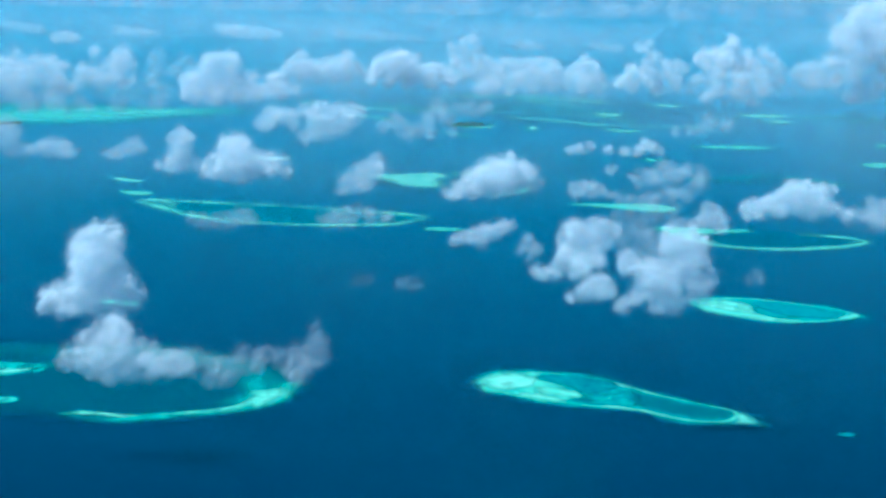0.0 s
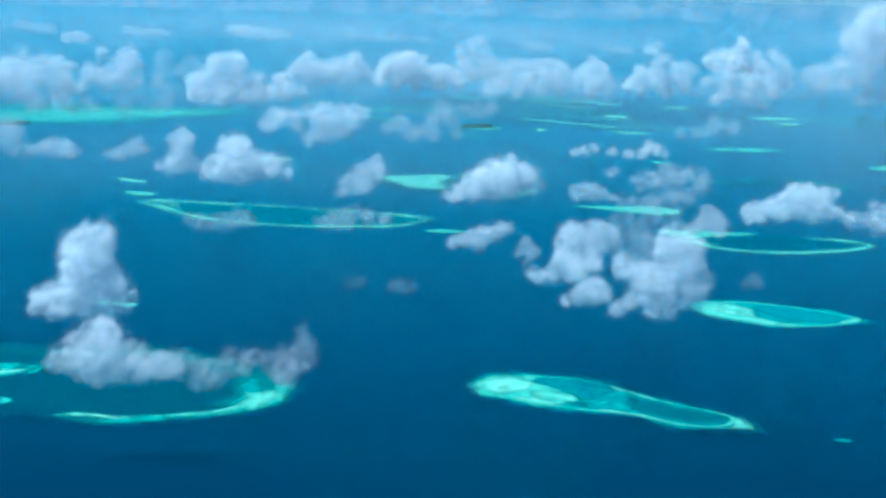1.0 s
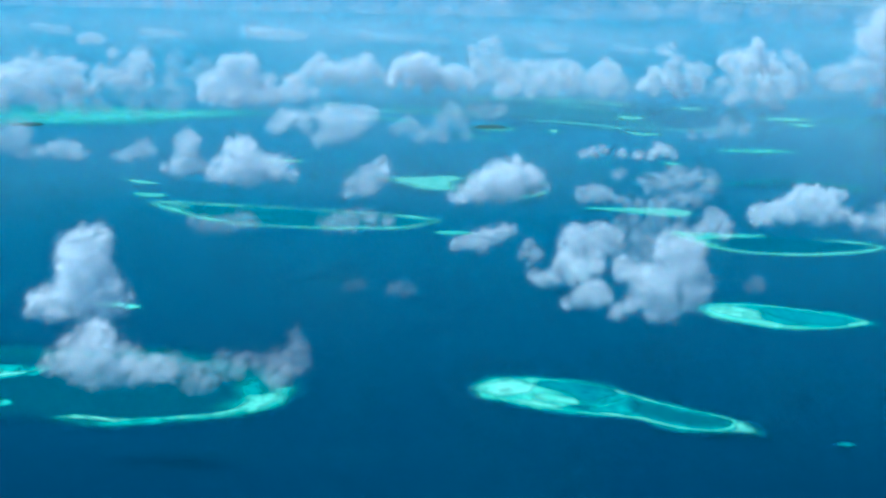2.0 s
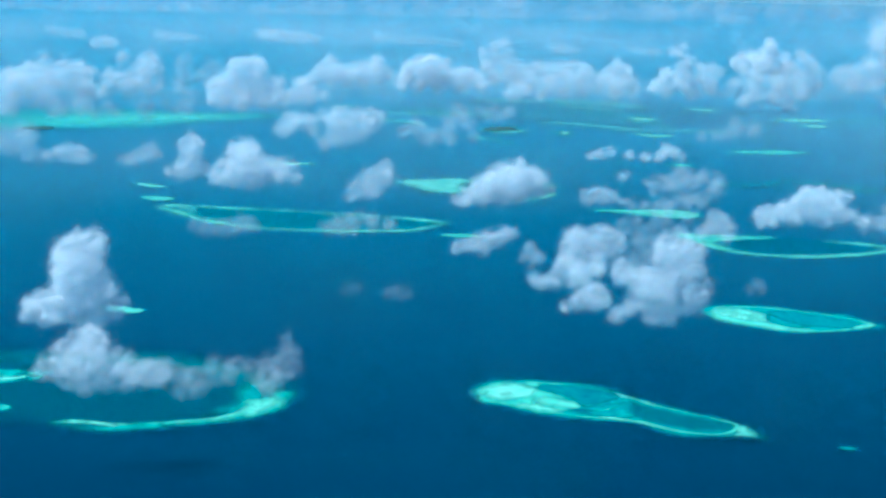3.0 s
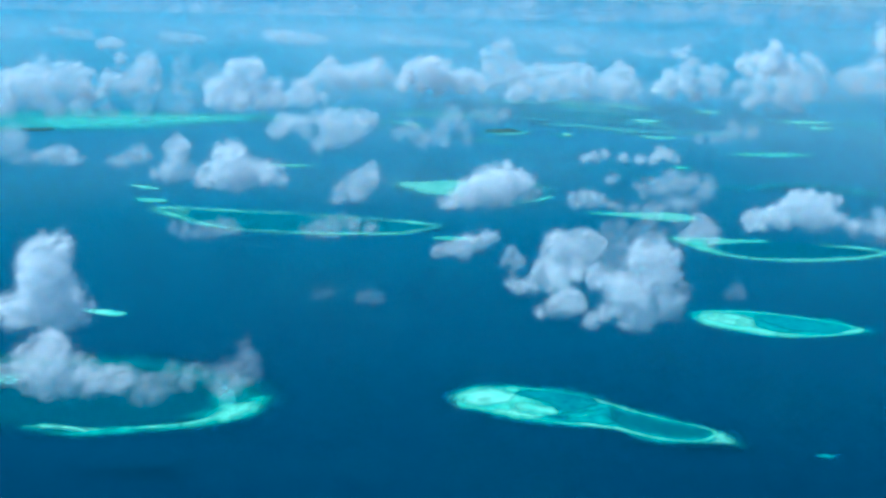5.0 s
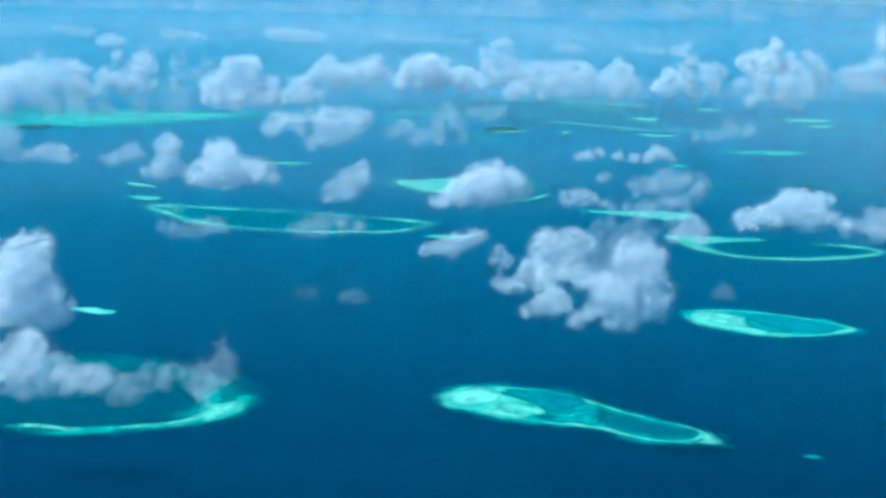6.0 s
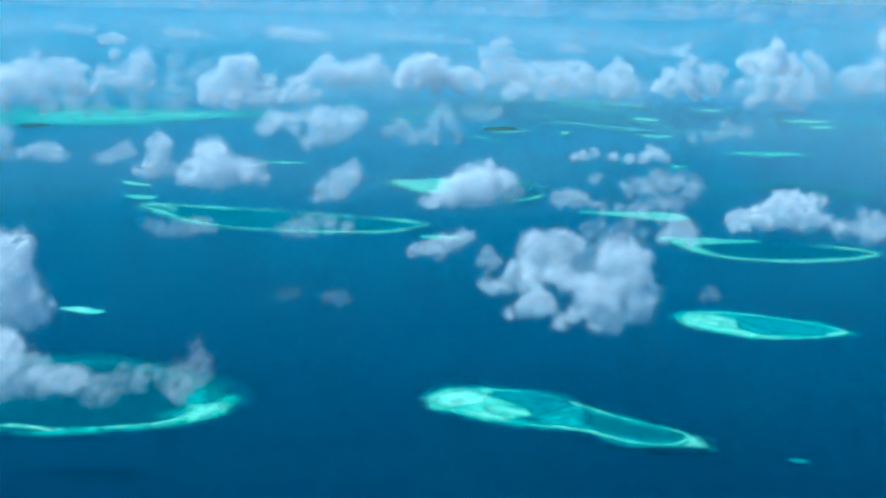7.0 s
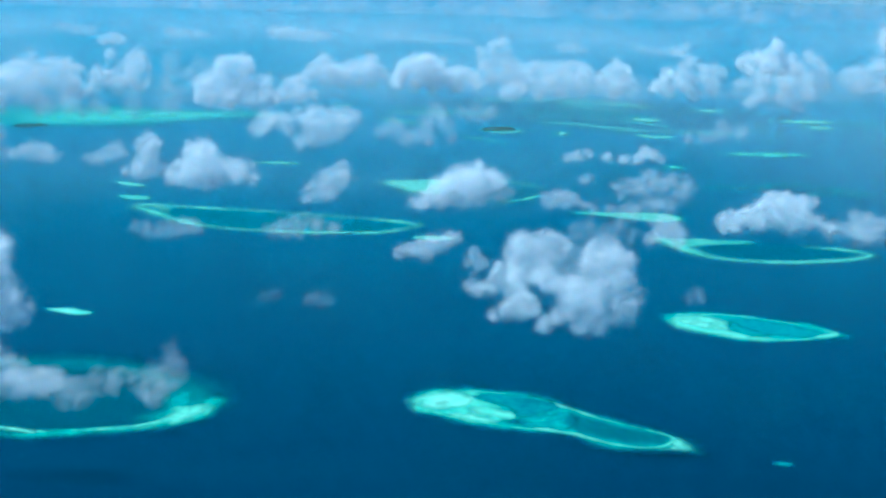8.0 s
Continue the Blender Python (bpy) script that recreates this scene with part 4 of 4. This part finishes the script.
cloud("hazy blue-white cumulus bank far over the sea with a tall head", 960, 21.4, 0.72, [(14.7, 52.9, 2.85), (9.5, 50.0, 2.85), (18.3, 47.8, 2.85), (11.4, 44.2, 3.92), (18.4, 40.9, 4.63), (6.3, 38.9, 3.92), (25.5, 37.6, 5.34), (34.1, 39.6, 3.92), (41.1, 38.0, 4.63), (49.8, 38.2, 4.63), (56.7, 39.4, 3.92), (63.7, 38.5, 4.63), (30.9, 31.2, 5.7), (44.8, 30.5, 6.05), (58.7, 31.8, 6.05), (20.4, 32.7, 4.99), (10.0, 32.4, 4.63), (69.1, 33.8, 3.92), (52.0, 24.7, 4.27), (38.1, 24.4, 4.27), (65.8, 26.8, 4.27), (1.2, 48.8, 1.78), (3.1, 44.7, 2.14)])
cloud("hazy blue-white cumulus bank far over the sea", 900, 24.8, 0.78, [(22.5, 31.7, 3.67), (17.7, 28.7, 3.0), (27.5, 30.2, 3.67), (22.7, 27.2, 3.0)])
cloud("hazy blue-white cumulus bank far over the sea", 960, 22.4, 0.85, [(84.4, 41.4, 2.85), (81.1, 37.2, 3.92), (89.8, 37.4, 4.63), (76.0, 33.6, 3.92), (86.5, 31.4, 6.05), (93.5, 30.9, 3.56), (74.5, 27.7, 3.2), (83.3, 25.5, 3.92), (93.7, 25.7, 2.85)])
cloud("hazy blue-white cumulus bank far over the sea", 1020, 17.6, 0.78, [(131.5, 50.8, 1.89), (128.0, 46.0, 2.65), (135.6, 41.8, 3.4), (130.3, 38.0, 4.16), (121.3, 32.2, 4.92), (141.3, 37.5, 3.4), (132.5, 29.2, 7.19), (145.3, 32.8, 4.92), (116.0, 26.6, 4.16), (121.8, 21.6, 4.16), (150.5, 38.4, 2.65), (149.3, 25.9, 4.92), (138.5, 20.9, 4.16), (154.4, 34.9, 3.4), (112.5, 23.2, 3.03), (123.5, 47.7, 1.51)])
cloud("hazy blue-white cumulus bank far over the sea with a white crown", 1130, 27.6, 1.1, [(204.7, 47.7, 3.77), (207.0, 42.9, 4.19), (200.9, 41.5, 3.77), (192.9, 38.5, 4.19), (184.8, 37.5, 3.77), (180.9, 34.2, 3.35), (215.4, 38.2, 3.77), (199.3, 33.8, 6.29), (211.7, 32.4, 6.29), (187.2, 30.7, 4.61), (219.9, 31.4, 4.61)])
cloud("hazy blue-white cumulus bank far over the sea", 1150, -3.9, 0.65, [(199.2, 23.4, 7.25), (216.0, 21.7, 8.1), (232.5, 24.2, 6.4), (231.5, 39.9, 3.41), (238.1, 35.1, 3.84), (244.7, 28.2, 4.69), (233.1, 13.8, 6.4), (216.6, 10.1, 7.25), (199.9, 11.0, 6.4), (191.9, 4.5, 3.84), (225.5, 2.0, 4.69), (208.9, -0.5, 4.27), (243.3, 18.2, 5.12), (184.9, 18.9, 4.27)])
cloud("towering white cumulus far off with grey flank", 1140, 20.8, 1.1, [(293.3, 69.2, 5.92), (285.7, 60.5, 4.65), (282.2, 52.3, 3.38), (307.2, 76.0, 7.61), (315.8, 69.7, 9.3), (298.2, 59.1, 9.3), (310.6, 57.4, 10.15), (291.0, 44.7, 7.19), (303.4, 42.9, 10.15), (318.0, 41.2, 10.15), (287.7, 32.3, 7.61), (300.4, 28.5, 8.46), (330.6, 64.0, 19.03), (336.9, 35.5, 19.03)])
cloud("hazy blue-white cumulus bank far over the sea", 1140, 4.8, 0.65, [(273.6, 27.9, 7.19), (263.4, 25.6, 6.77), (255.3, 23.4, 3.81), (268.0, 19.5, 5.92), (282.2, 21.9, 5.92), (317.3, 22.8, 10.15), (309.8, 12.3, 7.19), (297.5, 10.8, 5.92), (330.4, 12.8, 10.15), (277.2, 35.0, 3.81)])
cloud("hazy blue-white cumulus bank far over the sea", 790, 21.9, 0.91, [(-220.9, 40.5, 5.86), (-226.7, 38.9, 7.33), (-212.3, 41.8, 4.4), (-202.2, 43.5, 4.1), (-196.5, 42.7, 3.81), (-206.6, 37.9, 4.69), (-215.3, 33.4, 5.86), (-224.1, 29.5, 5.86), (-209.8, 25.5, 4.69), (-217.0, 25.4, 3.52), (-201.0, 33.8, 4.69), (-235.3, 35.8, 8.79), (-235.6, 26.7, 5.86), (-209.3, 47.3, 2.34), (-217.8, 49.9, 2.34)])
cloud("hazy blue-white cumulus bank far over the sea", 800, 28.8, 0.78, [(-180.0, 50.5, 2.37), (-168.4, 49.4, 3.26), (-164.1, 50.3, 2.67), (-167.0, 45.1, 4.45), (-174.3, 43.5, 3.86), (-162.1, 44.0, 2.67), (-171.5, 39.5, 5.04), (-181.6, 39.0, 4.45), (-187.4, 40.3, 3.86), (-189.0, 34.7, 3.86), (-177.3, 35.0, 4.15), (-167.2, 35.2, 3.86), (-161.3, 36.8, 2.97), (-197.7, 34.5, 3.26), (-194.8, 31.1, 2.97)])
cloud("thin ragged shred of grey-white cloud", 800, 19.6, 0.26, [(-148.2, 48.4, 3.55), (-149.7, 42.6, 3.19), (-152.6, 36.7, 3.55), (-146.9, 29.6, 4.97), (-167.3, 26.2, 4.97), (-168.8, 22.1, 3.9), (-149.8, 25.5, 4.26), (-135.1, 46.4, 3.55), (-139.5, 41.4, 3.55), (-157.1, 23.9, 3.55)])
cloud("hazy blue-white cumulus bank far over the sea", 800, 19.1, 0.55, [(-202.3, 24.8, 4.15), (-196.5, 21.5, 2.97), (-189.2, 24.0, 3.86), (-183.4, 21.8, 2.67), (-199.3, 28.7, 2.97)])
cloud("thin white streak of far cloud", 1480, 23.4, 0.32, [(-418.2, 32.4, 3.2), (-415.6, 31.8, 3.2), (-412.9, 31.1, 3.2), (-410.2, 30.4, 3.2), (-407.5, 30.0, 3.4), (-404.8, 29.5, 3.6), (-402.1, 29.0, 3.8), (-399.3, 28.9, 3.7), (-396.6, 28.8, 3.6), (-393.9, 28.7, 3.5), (-391.2, 28.6, 3.5), (-388.5, 28.5, 3.4), (-385.8, 28.4, 3.3), (-383.1, 28.3, 3.2)])
cloud("thin white streak of far cloud", 1365, 22.3, 0.6, [(-344.7, 26.2, 3.5), (-341.4, 26.8, 3.8), (-338.0, 27.3, 4.1), (-334.7, 27.9, 4.5), (-331.0, 27.5, 4.1), (-327.4, 27.1, 3.8), (-323.7, 26.6, 3.5)])
cloud("thin white streak of far cloud", 1550, 19.1, 0.32, [(-328.3, 26.3, 3.9), (-325.4, 25.8, 3.9), (-322.6, 25.3, 3.9), (-319.8, 24.8, 3.9), (-316.4, 24.5, 3.9), (-313.0, 24.2, 3.9), (-309.6, 23.9, 3.9), (-307.0, 23.8, 3.8), (-304.4, 23.7, 3.6), (-301.8, 23.6, 3.5), (-299.2, 23.5, 3.4), (-296.6, 23.4, 3.2), (-294.0, 23.4, 3.1), (-291.3, 23.3, 2.9), (-288.7, 23.2, 2.8)])
cloud("thin white streak of far cloud", 1577, 19.1, 0.45, [(-230.9, 27.0, 4.0), (-227.5, 27.0, 4.2), (-224.2, 27.0, 4.4), (-220.9, 26.9, 4.6), (-217.5, 26.9, 4.7), (-214.2, 26.9, 4.9), (-210.8, 26.8, 5.1), (-207.0, 26.3, 4.9), (-203.2, 25.9, 4.7), (-199.4, 25.4, 4.6), (-195.6, 25.2, 4.6), (-191.8, 25.1, 4.6), (-188.0, 25.0, 4.6), (-185.3, 24.9, 4.3), (-182.6, 24.7, 4.0), (-180.0, 24.6, 3.7), (-177.3, 24.5, 3.4), (-174.6, 24.3, 3.1), (-172.0, 24.2, 2.8)])
cloud("thin white streak of far cloud", 1520, 21.0, 0.2, [(-109.1, 28.1, 3.3), (-106.4, 28.0, 3.3), (-103.6, 28.0, 3.4), (-100.9, 27.9, 3.4), (-98.1, 27.8, 3.5), (-95.4, 27.8, 3.6), (-92.6, 27.7, 3.6), (-89.9, 27.7, 3.7), (-87.2, 27.6, 3.7), (-84.4, 27.6, 3.8), (-81.7, 27.5, 3.8), (-78.9, 27.5, 3.7), (-76.2, 27.4, 3.6), (-73.4, 27.4, 3.6), (-70.7, 27.4, 3.5), (-68.0, 27.3, 3.4), (-65.2, 27.3, 3.3), (-62.9, 27.3, 3.3), (-60.5, 27.2, 3.3), (-58.2, 27.2, 3.3), (-55.8, 27.2, 3.3), (-53.5, 27.1, 3.3), (-51.1, 27.1, 3.3), (-48.8, 27.1, 3.3), (-46.6, 26.9, 3.2), (-44.3, 26.8, 3.2), (-42.1, 26.6, 3.1), (-39.8, 26.5, 3.1), (-37.6, 26.3, 3.0), (-35.3, 26.1, 3.0), (-33.1, 26.0, 2.9), (-30.9, 25.8, 2.9), (-28.6, 25.7, 2.8), (-26.4, 25.5, 2.8), (-24.1, 25.4, 2.7)])
cloud("thin white streak of far cloud", 1258, 30.8, 0.32, [(54.9, 34.9, 2.7), (57.2, 34.9, 2.8), (59.4, 35.0, 2.9), (61.7, 35.0, 3.0), (63.9, 35.0, 3.1), (66.2, 35.1, 3.2), (68.4, 34.9, 2.9), (70.7, 34.7, 2.7), (72.9, 34.6, 2.5), (75.2, 34.4, 2.3)])
cloud("thin white streak of far cloud", 1258, 31.1, 0.24, [(115.6, 36.5, 2.3), (117.3, 36.2, 2.3), (119.0, 35.9, 2.3), (120.6, 35.6, 2.3), (122.3, 35.3, 2.3), (124.0, 35.1, 2.3), (125.7, 34.9, 2.3), (127.4, 34.7, 2.3), (129.1, 34.5, 2.3), (130.7, 34.5, 2.3), (132.3, 34.5, 2.3), (133.9, 34.4, 2.3), (135.5, 34.4, 2.3), (137.1, 34.4, 2.3), (138.7, 34.4, 2.3), (140.3, 34.3, 2.3)])
cloud("pale translucent bank of far haze cloud", 1000, -1.4, 0.10, [(-319.0, 13.2, 11.0), (-296.6, 19.1, 11.7), (-270.9, 14.2, 11.7), (-245.2, 14.8, 9.5), (-223.1, 17.0, 10.2), (-201.1, 15.7, 8.0), (-186.3, 21.4, 5.8)], ragged=0.4, patchy=0.8)
cloud("pale translucent bank of far haze cloud", 1080, -1.4, 0.10, [(-147.3, 10.3, 10.2), (-123.7, 10.8, 9.4), (-100.2, 15.2, 10.2), (-76.6, 17.7, 10.2), (-60.9, 14.1, 7.8)], ragged=0.4, patchy=0.8)
cloud("pale translucent bank of far haze cloud", 1100, -0.2, 0.12, [(-2.8, 17.7, 10.3), (17.0, 20.1, 11.9), (40.8, 18.6, 11.9), (64.5, 17.1, 11.1), (88.2, 17.6, 11.1), (107.9, 16.0, 9.5), (4.9, 29.7, 6.3)], ragged=0.4, patchy=0.8)
cloud("pale translucent bank of far haze cloud", 1250, -18.5, 0.12, [(143.1, 2.7, 12.6), (174.5, 1.1, 14.4), (201.4, -0.6, 14.4), (232.6, -2.2, 15.2), (263.4, 2.9, 15.2), (289.9, 5.7, 15.2), (316.4, 6.3, 16.1), (249.4, 16.0, 9.8)], ragged=0.4, patchy=0.8)
# Two wide mist banks added to whiten the far sea like haze.
cloud("added mist bank imitating pale haze along the far horizon", 3000, -33.6, 0.3, [(-1095.1, 11.8, 32.7), (-1027.1, 0.2, 39.3), (-958.2, 14.4, 39.2), (-890.2, 2.7, 32.7), (-821.7, 16.9, 39.1), (-753.9, 5.3, 39.1), (-685.7, 19.4, 32.5), (-618.1, 7.8, 39.1), (-550.3, 21.9, 39.0), (-482.8, 10.3, 32.5), (-415.3, 24.4, 38.9), (-348.0, 12.9, 38.9), (-280.9, 26.9, 32.4), (-213.7, 15.4, 38.8), (-146.9, 29.4, 38.8), (-79.9, 17.9, 32.3), (-13.4, 31.9, 38.7), (53.4, 20.3, 38.7), (119.5, 34.3, 32.2), (186.3, 22.8, 38.6), (252.0, 36.8, 38.6), (318.6, 25.3, 32.1), (384.0, 39.2, 38.5), (450.5, 27.8, 38.5), (515.5, 41.6, 32.0), (581.8, 30.2, 38.4), (646.5, 44.1, 38.3), (712.7, 32.7, 31.9), (777.1, 46.5, 38.3), (843.1, 35.1, 38.3)], ragged=0.4, patchy=0.8)
cloud("added mist bank imitating pale haze along the far horizon", 1900, -22.2, 0.09, [(-688.6, 14.3, 18.0), (-648.2, 6.9, 22.1), (-607.3, 15.9, 22.1), (-567.0, 8.4, 18.0), (-526.2, 17.4, 22.1), (-486.0, 10.0, 22.1), (-445.5, 19.0, 17.9), (-405.3, 11.5, 22.0), (-365.0, 20.5, 22.0), (-325.0, 13.1, 17.9), (-284.8, 22.0, 22.0), (-244.9, 14.6, 22.0), (-204.9, 23.6, 17.8), (-165.0, 16.2, 21.9), (-125.3, 25.1, 21.9), (-85.5, 17.7, 17.8), (-46.0, 26.6, 21.8), (-6.2, 19.3, 21.8), (33.1, 28.1, 17.7), (72.8, 20.8, 21.8), (111.9, 29.6, 21.8), (151.5, 22.3, 17.7), (190.4, 31.1, 21.7), (230.0, 23.8, 21.7), (268.7, 32.6, 17.6), (308.1, 25.3, 21.7), (346.7, 34.1, 21.7), (386.0, 26.8, 17.6), (424.4, 35.6, 21.6), (463.7, 28.3, 21.6), (501.8, 37.1, 17.5), (541.1, 29.8, 21.6)], ragged=0.4, patchy=0.8)
